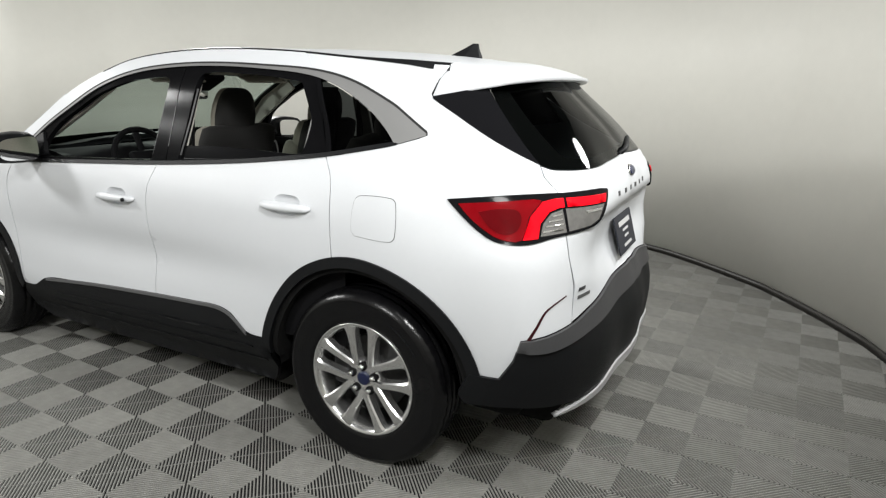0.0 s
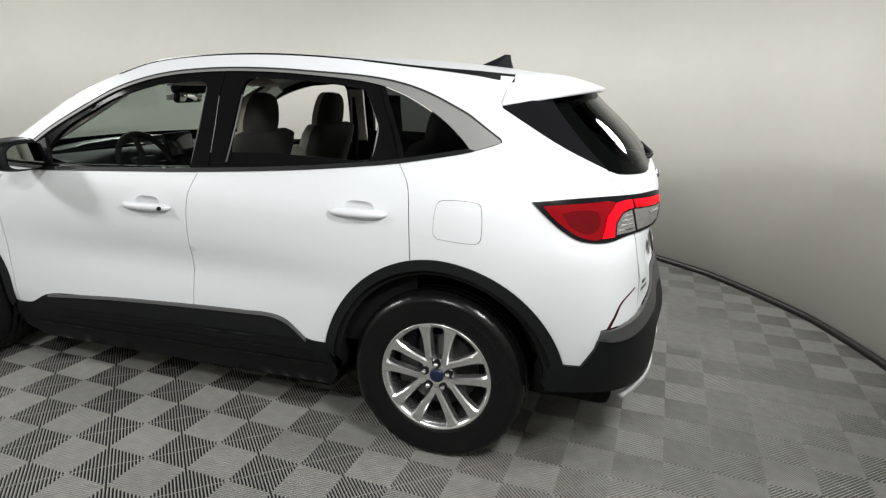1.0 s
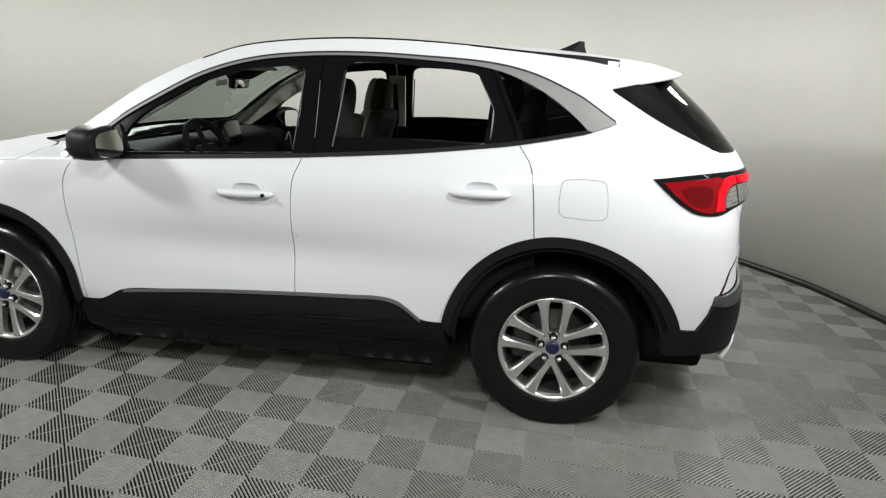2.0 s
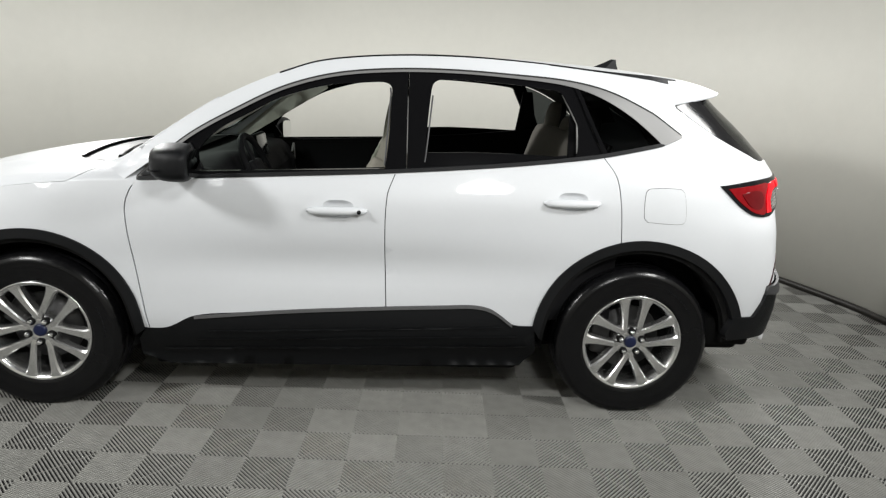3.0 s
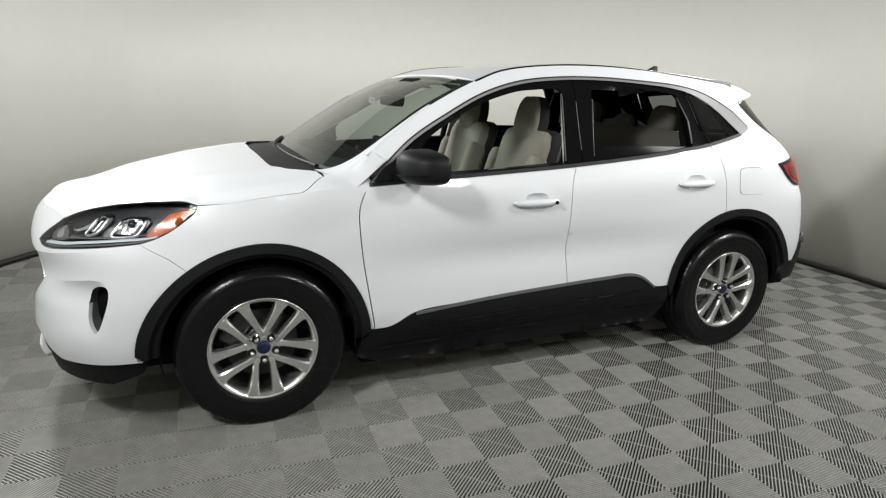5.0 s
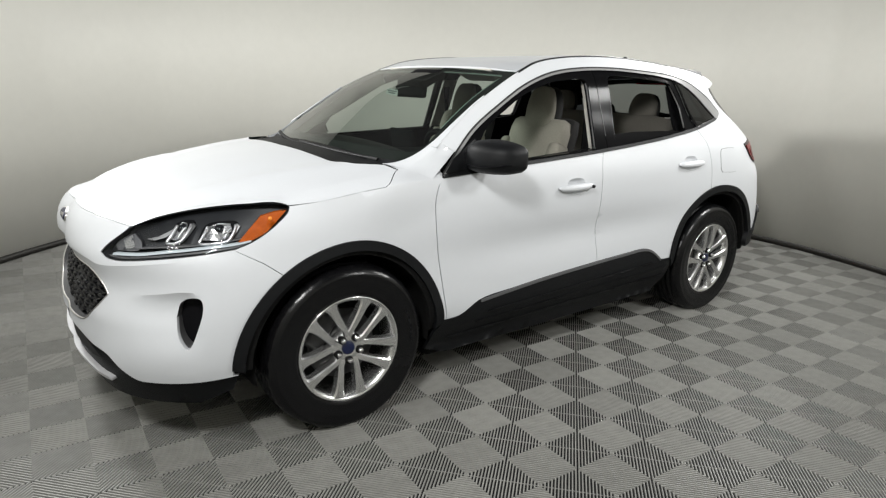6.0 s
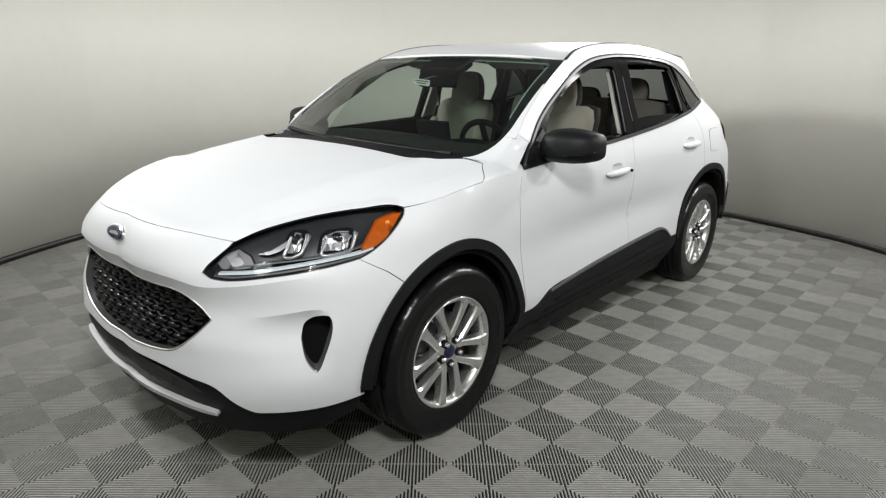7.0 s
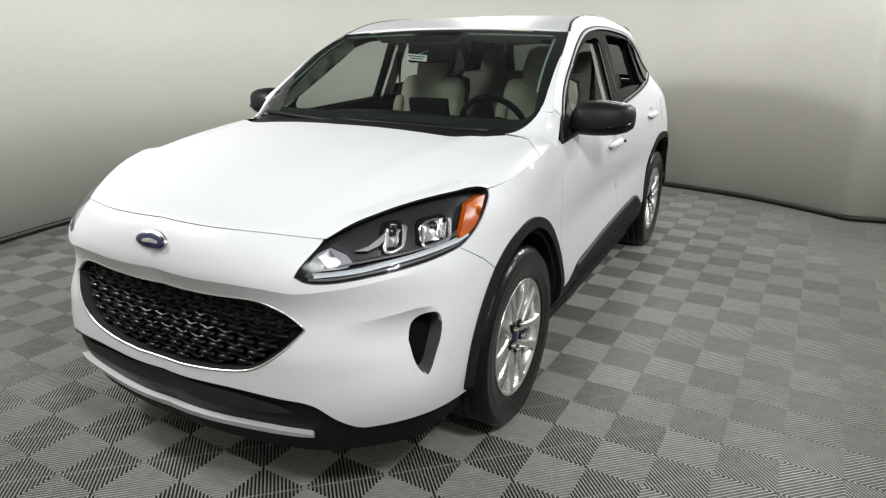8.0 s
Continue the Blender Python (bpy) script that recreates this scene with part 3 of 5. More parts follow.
        for k in range(n + 1):
            u = k / n
            x = x0 + (x1 - x0) * u
            swell = math.sin(math.pi * min(1, max(0, u))) ** 0.35
            h, d = 0.006 + 0.013 * swell, 0.006 + 0.034 * swell
            ring = []
            for q in range(m):
                a = 2 * math.pi * q / m
                ring.append(bm.verts.new(f(x, zc + h * math.sin(a) + 0.003 * (x - x0) / 0.25, d * 0.5 + d * 0.5 * math.cos(a))))
            rings.append(ring)
        for k in range(n):
            for q in range(m):
                bm.faces.new((rings[k][q], rings[k][(q + 1) % m], rings[k + 1][(q + 1) % m], rings[k + 1][q]))
        bm.faces.new(rings[0])
        bm.faces.new(rings[-1])
        part("door_handle", bm, PAINT, door)
        if door is front_door and side == 1:
            lock = lathe([(0.0001, -0.004), (0.008, -0.004), (0.009, 0.0), (0.009, 0.006)], 16)
            lock.transform(Matrix.Translation(f(0.052 + 0.02, zc + 0.002, 0.038)))
            part("key_lock", lock, CLAD, door)
    # fuel flap
    if side == 1:
        flap = [Vector((1.426 + (p.x - 1.424) * 0.95, 1.017 + (p.y - 1.015) * 0.95)) for p in curve2([(1.345, 0.94), (1.50, 0.936), (1.522, 0.955), (1.516, 1.075), (1.495, 1.094), (1.352, 1.092), (1.330, 1.072), (1.326, 0.962), (1.345, 0.94)], 5)[:-1]]
        part("fuel_flap_gap", panel([(1.424 + (p.x - 1.424) * 1.016, 1.015 + (p.y - 1.015) * 1.02) for p in flap], flank(side, 0.0008), step=0.03, lip=0.003), SEAM, quarter)
        part("fuel_flap", panel(flap, flank(side, 0.0022), step=0.03, lip=0.003), PAINT, quarter)
    # arch and sill cladding
    for front in (True, False):
        r = FA if front else RA
        a0, a1 = (3, 176) if front else (5, 172)
        trim = part("arch_trim", ribbon(arch(front, r + 0.002, a0, a1, 48), arch(front, r - 0.040, a0 - 4, a1 + (7 if not front else 2), 48), flank(side, 0.010), 0.02, 48, 3), CLAD, car, "black textured wheel arch trim")
        part("arch_lip", ribbon(arch(front, r - 0.038, a0 - 4, a1 + (7 if not front else 2), 48), arch(front, r - 0.062, a0 - 6, a1 + (10 if not front else 2), 48), flank(side, -0.014), 0.03, 48, 2), UNDER, trim)
        bm = bmesh.new()
        cx, cz = (-1.352, 0.362) if front else (1.358, 0.368)
        inner = []
        for k in range(41):
            a = radians((-10 if front else 3) + (200 if front else 184) * k / 40)
            inner.append([bm.verts.new((cx + (r - 0.062 + dr) * math.cos(a), -side * y, max(0.16, cz + (r - 0.062 + dr) * math.sin(a)))) for y, dr in ((0.875, 0.002), (0.85, 0.012), (0.55, 0.012))])
        for k in range(40):
            for q in range(2):
                bm.faces.new((inner[k][q], inner[k][q + 1], inner[k + 1][q + 1], inner[k + 1][q]))
        part("arch_liner", bm, UNDER, car)
    # lower edge drawn down to deepen the shade under the car
    sill = [tuple(p) for p in curve2(SILL_TOP)] + [(0.90, 0.29), (0.84, 0.200)] + [(-0.80, 0.182), (-0.93, 0.23), (-0.915, 0.33)]
    part("sill_cladding", panel(sill, flank(side, 0.004), step=0.045, lip=0.02), CLAD, car, "black textured sill cladding")
    bright = [tuple(p) for p in curve2(SILL_TOP[2:10])]
    part("sill_edge", ribbon(bright, [(x, z - 0.014) for x, z in bright], flank(side, 0.010)), CLAD_GREY, car)
    for z0, z1, x0, x1 in ((0.395, 0.402, -0.60, 0.72), (0.345, 0.352, -0.66, 0.80), (0.285, 0.296, -0.82, 0.86)):
        part("sill_rib", panel([(x0, z0 - 0.02), (x1, z0 + 0.032), (x1, z1 + 0.032), (x0, z1 - 0.02)], flank(side, 0.009), step=0.05, lip=0.006), CLAD, car)
    # inner door skins, black above a dark liner
    part("door_lining", panel([(-0.90, 0.40), (1.25, 0.45), (1.25, 1.215), (0.68, 1.165), (0.197, 1.122), (-0.284, 1.094), (-0.90, 1.055)], flank(side, -0.075), step=0.08, lip=0), CABIN, car)
    part("door_cap", panel([(-0.88, 1.05), (-0.284, 1.082), (0.197, 1.110), (0.68, 1.150), (1.15, 1.208), (1.15, 1.228), (0.68, 1.172), (0.197, 1.132), (-0.284, 1.102), (-0.88, 1.075)], flank(side, -0.062), step=0.08, lip=0.02), CABIN, car)
    for outline, mat_in in (
        ([(0.195, 1.12), (0.31, 1.13), (0.33, 1.47), (0.225, 1.47)], LINER),
        ([(1.0, 1.19), (1.14, 1.21), (1.08, 1.47), (1.02, 1.47)], CABIN),
        ([(1.40, 1.26), (1.75, 1.30), (1.60, 1.50), (1.25, 1.50)], CABIN),
        ([(-0.93, 1.08), (-0.86, 1.075), (-0.26, 1.44), (-0.30, 1.50), (-0.56, 1.37)], LINER),
    ):
        part("pillar_lining", panel(outline, flank(side, -0.055), step=0.06, lip=0.02), mat_in, car)

# ---- nose ----
def ease(t):
    t = min(1.0, max(0.0, t))
    return t * t * (3 - 2 * t)


def crease_z(s):
    return spline([0.0, 0.16, 0.35, 0.43, 0.50, 0.635, 0.785, 0.95], [0.781, 0.782, 0.784, 0.780, 0.773, 0.786, 0.808, 0.825], s)


def hollow_z(u):
    return 0.662 + 0.175 * min(0.24, max(0.0, u + 2.215))


def fold_in(d):
    """Falls off at a sharp edge, then levels out."""
    d = min(1.0, max(0.0, d))
    return d * (2 - d)


def scallop(s, z):
    """The crease over the grille and under the lamp, and the hollow that runs to the side intake."""
    u = NOSE + s
    under = spline([0.0, 0.40, 0.52, 0.65, 0.80, 0.95], [0.027, 0.028, 0.030, 0.028, 0.016, 0.0], s) * fold_in((crease_z(s) - z) / 0.11) * ease((z - 0.55) / 0.14)
    reach = ease((u + 2.24) / 0.24) * ease((-1.90 - u) / 0.06)
    hollow = 0.030 * reach * fold_in((hollow_z(u) - z) / 0.09) * ease((z - 0.44) / 0.19)
    return -under - hollow


def nose_line(line):
    return [(p[0] - NOSE, p[1]) for p in line]


HOOD_EDGE = [(0.0, 0.932), (0.20, 0.930), (0.40, 0.925), (0.60, 0.908)]
half = [tuple(p) for p in curve2(shifted(HOOD_EDGE, 0, 0.001))] + [tuple(p) for p in reversed(curve2(nose_line(LAMP_TOP[:3])))][1:]
half += [tuple(p) for p in reversed(curve2(nose_line(LAMP_LOW[5:])))][1:] + [(-1.8005 - NOSE, 0.8475), (-1.7025 - NOSE, 0.788)]
half += [(p.x - NOSE, p.y) for p in arch(True, FA, 127.4, 179, 12)] + [tuple(p) for p in curve2(nose_line(WHITE_LOW))]
half[-1] = (0.0, half[-1][1])
grille_half = [(0.0, 0.722)] + [tuple(p) for p in curve2(nose_line([(-2.752, 0.724), (-2.553, 0.730), (-2.416, 0.734), (-2.333, 0.705), (-2.276, 0.662)]), 4)] + [tuple(p) for p in curve2(nose_line([(-2.276, 0.655), (-2.339, 0.592), (-2.43, 0.524), (-2.529, 0.498), (-2.715, 0.480)]), 4)] + [(0.0, 0.475)]
scoop = [tuple(p) for p in curve2(nose_line([(-1.998, 0.603), (-1.985, 0.655), (-1.955, 0.677), (-1.912, 0.679), (-1.903, 0.64), (-1.922, 0.564), (-1.955, 0.490), (-1.985, 0.53), (-1.998, 0.603)]), 5)][:-1]
GRILLE = both(grille_half)
nose_skin = bow(NOSE, 0, scallop)
FOLDS = []
for sg in (1, -1):
    for dz in (0.010, 0.0, -0.014, -0.032):
        FOLDS.append([(sg * (0.01 + 0.015 * k), crease_z(0.01 + 0.015 * k) + dz) for k in range(62)])
        FOLDS.append([(sg * (-2.235 + 0.015 * k - NOSE), hollow_z(-2.235 + 0.015 * k) + dz) for k in range(24)])
bumper = part("front_bumper", sharpen(panel(both(half), nose_skin, [GRILLE, scoop, [(-s, z) for s, z in reversed(scoop)]], 0.02, 0.02, lines=FOLDS), 15), PAINT, car)
for sg in (1, -1):
    ring = [(sg * s, z) for s, z in scoop]
    c = (sum(s for s, z in ring) / len(ring), sum(z for s, z in ring) / len(ring))
    part("side_intake", panel(ring, bow(NOSE, -0.075), step=0.03, lip=0), GLOSS_BLACK, bumper, "dark recessed side intake")
    bm = bmesh.new()
    # wall of the intake
    outer = [nose_skin(s, z) for s, z in ring]
    deep = [bow(NOSE, -0.08)(s, z) for s, z in ring]
    a = [bm.verts.new(p) for p in outer]
    b = [bm.verts.new(p) for p in deep]
    for k in range(len(a)):
        bm.faces.new((a[k], a[k - 1], b[k - 1], b[k]))
    part("intake_wall", bm, CLAD_GREY, bumper)
# grille
GRILLE_BLACK = material("grille_black", (0.005, 0.005, 0.006), 0.28, spec=0.13, rough_var=0.08)
grille = part("grille", panel(GRILLE, bow(NOSE, -0.06), step=0.05, lip=0), SEAM, car, "black grille of small staggered bars")
def grille_rim():
    bm = bmesh.new()
    loop = GRILLE
    sections = []
    for s, z in loop:
        cz = 0.60
        k = 0.975
        sections.append([bm.verts.new(nose_skin(s * q if abs(s) > 1e-6 else 0.0, cz + (z - cz) * (q if q == 1 else q - 0.02), o)) for q, o in ((1.0, -0.012), (1.0, 0.003), (0.991, 0.003), (0.989, -0.004))])
    for k in range(len(sections)):
        for q in range(3):
            bm.faces.new((sections[k][q], sections[k][q + 1], sections[k - 1][q + 1], sections[k - 1][q]))
    return bm
part("grille_rim", grille_rim(), RIM_SATIN, grille, "thin satin chrome rim")
bm = bmesh.new()
wall_a = [bm.verts.new(nose_skin(p.x, p.y, -0.003)) for p in inset(GRILLE, 0.004)]
wall_b = [bm.verts.new(bow(NOSE, -0.07)(p.x, p.y)) for p in inset(GRILLE, 0.007)]
for k in range(len(wall_a)):
    bm.faces.new((wall_a[k - 1], wall_a[k], wall_b[k], wall_b[k - 1]))
part("grille_wall", bm, CLAD, grille)
rows_n = 8
for r in range(rows_n):
    zc = 0.492 + r * 0.0325
    for c in range(-9, 10):
        sc = (c + (0.5 if r % 2 else 0)) * 0.076
        wide, tall = 0.034, 0.0105
        ring = [(sc + wide * math.cos(a), zc + tall * math.sin(a)) for a in (0, 0.7, 1.57, 2.44, 3.14, 3.84, 4.71, 5.58)]
        if not all(inside(p, GRILLE) for p in ring):
            continue
        bm = bmesh.new()
        lo = [bm.verts.new(nose_skin(s, z, -0.05)) for s, z in ring]
        mid = [bm.verts.new(nose_skin(sc + (s - sc) * 0.95, zc + (z - zc) * 0.9, -0.024)) for s, z in ring]
        top = bm.verts.new(nose_skin(sc, zc + 0.003, -0.019))
        for k in range(8):
            bm.faces.new((lo[k - 1], lo[k], mid[k], mid[k - 1]))
            bm.faces.new((mid[k - 1], mid[k], top))
        part("grille_bar", bm, GRILLE_BLACK, grille)
for r in range(rows_n + 1):
    zc = 0.476 + r * 0.0325
    bm = bmesh.new()
    line = [-0.608 + 0.038 * k for k in range(33)]
    line = [s for s in line if inside((s, zc), GRILLE) and not near_edge((s, zc), GRILLE, 0.012)]
    if len(line) < 4:
        bm.free()
        continue
    rows_v = []
    for i, s in enumerate(line):
        wz = zc + 0.0065 * (1 if round(s / 0.038) % 2 else -1) * (1 if r % 2 else -1)
        rows_v.append([bm.verts.new(nose_skin(s, wz + dz, o)) for o, dz in ((-0.05, -0.004), (-0.024, -0.0035), (-0.024, 0.0035), (-0.05, 0.004))])
    for i in range(len(rows_v) - 1):
        for q in range(3):
            bm.faces.new((rows_v[i][q], rows_v[i + 1][q], rows_v[i + 1][q + 1], rows_v[i][q + 1]))
    part("grille_web", bm, GRILLE_BLACK, grille)
# lower valance, skid strip
half = [tuple(p) for p in reversed(curve2(nose_line(WHITE_LOW)))]
half[0] = (0.0, half[0][1] + 0.004)
half = [(s, z + 0.004) for s, z in half] + [(-1.83 - NOSE, 0.30), (-1.95 - NOSE, 0.245), (-2.3 - NOSE, 0.235), (0.0, 0.23)]
part("lower_valance", panel(both(half), bow(NOSE, -0.014), step=0.05, lip=0.03), CLAD, car, "black lower bumper valance")
half = [(0.0, 0.425), (0.30, 0.425), (0.44, 0.415), (0.50, 0.395), (0.40, 0.375), (0.25, 0.368), (0.0, 0.365)]
part("lower_intake", panel(both(half), bow(NOSE, -0.010), step=0.05, lip=0), SEAM, car)
half = [(0.0, 0.311), (0.263, 0.320), (0.42, 0.330), (0.50, 0.330), (0.540, 0.326), (0.546, 0.314), (0.45, 0.312), (0.25, 0.300), (0.0, 0.290)]
part("skid_strip", panel(both(half), bow(NOSE, 0.010), step=0.04, lip=0.03), SILVER, car, "silver skid strip under the nose")
# badge
def oval(place, w, h, cz, out, n=28):
    bm = bmesh.new()
    c = bm.verts.new(place(0.0, cz, out + 0.004))
    r1 = [bm.verts.new(place(w * 0.8 * math.cos(2 * math.pi * k / n), cz + h * 0.8 * math.sin(2 * math.pi * k / n), out + 0.003)) for k in range(n)]
    r2 = [bm.verts.new(place(w * math.cos(2 * math.pi * k / n), cz + h * math.sin(2 * math.pi * k / n), out)) for k in range(n)]
    r3 = [bm.verts.new(place(w * math.cos(2 * math.pi * k / n), cz + h * math.sin(2 * math.pi * k / n), -0.004)) for k in range(n)]
    for k in range(n):
        bm.faces.new((c, r1[k - 1], r1[k]))
        bm.faces.new((r1[k - 1], r2[k - 1], r2[k], r1[k]))
        bm.faces.new((r2[k - 1], r3[k - 1], r3[k], r2[k]))
    return bm
badge = part("badge_rim", oval(bow(NOSE), 0.073, 0.029, 0.872, 0.006), RIM_SATIN, car, "blue oval badge with a chrome rim")
part("badge_face", oval(bow(NOSE, 0.0035), 0.068, 0.025, 0.872, 0.006), BADGE_BLUE, badge)
part("badge_mark", panel([(-0.040, 0.869), (-0.032, 0.876), (0.0, 0.878), (0.032, 0.876), (0.040, 0.871), (0.030, 0.867), (0.0, 0.866), (-0.030, 0.866)], bow(NOSE, 0.0140), step=0.02, lip=0.001), RIM_SATIN, badge)

# ---- bonnet ----
def rim_z(u):
    if u < -2.215:
        return spline([NOSE, NOSE + 0.20, NOSE + 0.40, NOSE + 0.60], [0.936, 0.934, 0.928, 0.911], u)
    if u < -1.597:
        return spline([p[0] for p in LAMP_TOP[2:]], [p[1] + 0.0025 for p in LAMP_TOP[2:-1]] + [0.9955], u)
    return spline([-1.597, -1.5, -1.3, -1.1, -0.93], [0.9955, 1.0016, 1.0262, 1.0432, 1.0502], u)


def shoulder_point(u, k):
    """k 0 on the flank, 1 on the bonnet, rounded between."""
    z0 = rim_z(u)
    inset = 0.085
    a = Vector(skin(u, z0))
    up = (a - Vector(skin(u, z0 - 0.02))).normalized()
    r = girth(u, z0) - inset
    an = max(0.0, (-1.4 - u) / 0.9)
    b = Vector((-1.4 - r * math.sin(an), -r * math.cos(an), 0)) if u < -1.4 else Vector((u, -r, 0))
    b.z = lid(b.x, b.y)
    inward = Vector((math.sin(an), math.cos(an), 0))
    c = b + inward * 0.02
    c.z = lid(c.x, c.y)
    flat = (c - b).normalized()
    d = (b - a).length * 0.40
    return (2 * k**3 - 3 * k * k + 1) * a + (k**3 - 2 * k * k + k) * d * up + (3 * k * k - 2 * k**3) * b + (k**3 - k * k) * d * flat


bm = bmesh.new()
hip = shoulder_point(-1.062, 1)
rear_edge = curve2([(hip.x, hip.y), (-1.082, -0.712), (-1.14, -0.675), (-1.205, -0.635), (-1.245, -0.56), (-1.265, -0.40), (-1.282, 0.0)], 8)
side_us = [-1.062 - 0.535 * k / 24 for k in range(25)]
edge = []
for u in side_us:
    p = shoulder_point(u, 1)
    edge.append((p.x, p.y))
front_us = [-1.597 + (NOSE + 1.597) * k / 48 for k in range(0, 49)]
for u in front_us:
    p = shoulder_point(u, 1)
    edge.append((p.x, p.y))
half_plan = [(p.x, p.y) for p in reversed(rear_edge)] + edge[1:]
plan = half_plan + [(x, -y) for x, y in reversed(half_plan[1:-1])]
bonnet_bm = panel(plan, lambda x, y, e=0.0: Vector((x, y, lid(x, y) + e)), step=0.05, lip=0)
for side in (1, -1):
    grid = [[bonnet_bm.verts.new(Vector((q.x, q.y * side, q.z))) for q in (shoulder_point(-1.597 + (1.597 - 1.172 + 0.110 * k / 7) * (1 - i / 20), k / 7) for k in range(8))] for i in range(20)]
    grid += [[bonnet_bm.verts.new(Vector((q.x, q.y * side, q.z))) for q in (shoulder_point(u, k / 7) for k in range(8))] for u in front_us]
    for i in range(len(grid) - 1):
        for k in range(7):
            bonnet_bm.faces.new((grid[i][k], grid[i + 1][k], grid[i + 1][k + 1], grid[i][k + 1]))
bmesh.ops.remove_doubles(bonnet_bm, verts=bonnet_bm.verts[:], dist=0.004)
bmesh.ops.recalc_face_normals(bonnet_bm, faces=bonnet_bm.faces[:])
bonnet = part("bonnet", bonnet_bm, PAINT, car)
for side in (1, -1):
    bm = bmesh.new()
    grid = []
    for i in range(17):
        row = []
        for k in range(-2, 12):
            kk = min(1, max(0, k / 7))
            u = -0.865 - (1.167 - 0.865 - 0.110 * kk) * i / 16
            if k < 0:
                q = Vector(skin(u, rim_z(u) + 0.009 * k - 0.003, -0.0015))
            else:
                q = shoulder_point(u, kk)
            if k > 7:
                q = Vector((q.x, q.y + 0.024 * (k - 7), 0))
                q.z = lid(q.x, q.y) - 0.004 * (k - 8)
            row.append(bm.verts.new((q.x, q.y * side, q.z)))
        grid.append(row)
    for i in range(16):
        for k in range(13):
            bm.faces.new((grid[i][k], grid[i + 1][k], grid[i + 1][k + 1], grid[i][k + 1]))
    part("wing_top", bm, PAINT, car)
plan = [(-0.84, -0.74), (-1.0, -0.765), (-1.15, -0.70), (-1.33, -0.5), (-1.36, 0.0), (-1.33, 0.5), (-1.15, 0.70), (-1.0, 0.765), (-0.84, 0.74)]
cowl = part("cowl", panel(plan, lambda x, y, e=0.0: Vector((x, y, lid(x, y) - 0.016 + e)), step=0.08, lip=0), CLAD, car, "black cowl under the windscreen")

# ---- windscreen, roof ----
pillar3 = [Vector(skin(p.x, p.y, -0.006)) for p in curve2(PILLAR, 5)]


def screen_point(w, v, out=0.0):
    """v -1..1 across, w 0..1 up."""
    k = w * (len(pillar3) - 1)
    i = max(0, min(int(k), len(pillar3) - 2))
    e = pillar3[i].lerp(pillar3[i + 1], k - i)
    bulge = (1 - v * v)
    x = e.x - bulge * (0.148 * (1 - w) + 0.024 * w) - out * 0.6
    z = e.z + bulge * (0.008 * (1 - w) + 0.019 * w) + out * 0.8
    return Vector((x, e.y * -v * -1, z))


def screen_patch(w0, w1, v0, v1, nw=14, nv=18, out=0.0):
    bm = bmesh.new()
    g = [[bm.verts.new(screen_point(w0 + (w1 - w0) * i / nw, v0 + (v1 - v0) * j / nv, out)) for j in range(nv + 1)] for i in range(nw + 1)]
    for i in range(nw):
        for j in range(nv):
            bm.faces.new((g[i][j], g[i][j + 1], g[i + 1][j + 1], g[i + 1][j]))
    return bm


part("cowl_cover", screen_patch(-0.03, 0.035, -0.86, 0.86, 2, 18, 0.006), CLAD, car, "black plastic cowl cover under the glass")
for side in (1, -1):
    foot = [(0.948, 0.19), (0.965, 0.28), (0.985, 0.46), (1.0, 0.62), (1.006, 0.62), (1.006, 0.19)]
    part("pillar_inner_edge", panel([(side * v, w) for v, w in foot], lambda v, w, e=0.0: screen_point(w, v, e + 0.007), step=0.04, lip=0.006), PAINT, car)


def along_curve(points, s):
    """Smooth curve through points in space, s 0..1."""
    ks = [i / (len(points) - 1) for i in range(len(points))]
    return Vector([spline(ks, [p[c] for p in points], s) for c in range(3)])


# foot of the windscreen pillar, flowing into the wing's top
high = [Vector(skin(-0.752, 1.186)), Vector(skin(-0.790, 1.206)), Vector(skin(-0.830, 1.2125, 0.001)), screen_point(0.25, 0.985, 0.006), screen_point(0.23, 0.952, 0.006)]
higher = [Vector(skin(-0.692, 1.235)), Vector(skin(-0.730, 1.252)), Vector(skin(-0.770, 1.256, 0.001)), screen_point(0.335, 0.985, 0.006), screen_point(0.32, 0.968, 0.006)]
low = [Vector(skin(-0.935, 1.0495)), shoulder_point(-0.975, 0.45), shoulder_point(-1.02, 0.9), Vector((-1.055, -0.735, lid(-1.055, -0.735))), Vector((-1.082, -0.690, lid(-1.082, -0.690)))]
ahead = [Vector(skin(-0.985, 1.048)), shoulder_point(-1.025, 0.45), shoulder_point(-1.07, 0.9), Vector((-1.105, -0.725, lid(-1.105, -0.725))), Vector((-1.125, -0.665, lid(-1.125, -0.665)))]
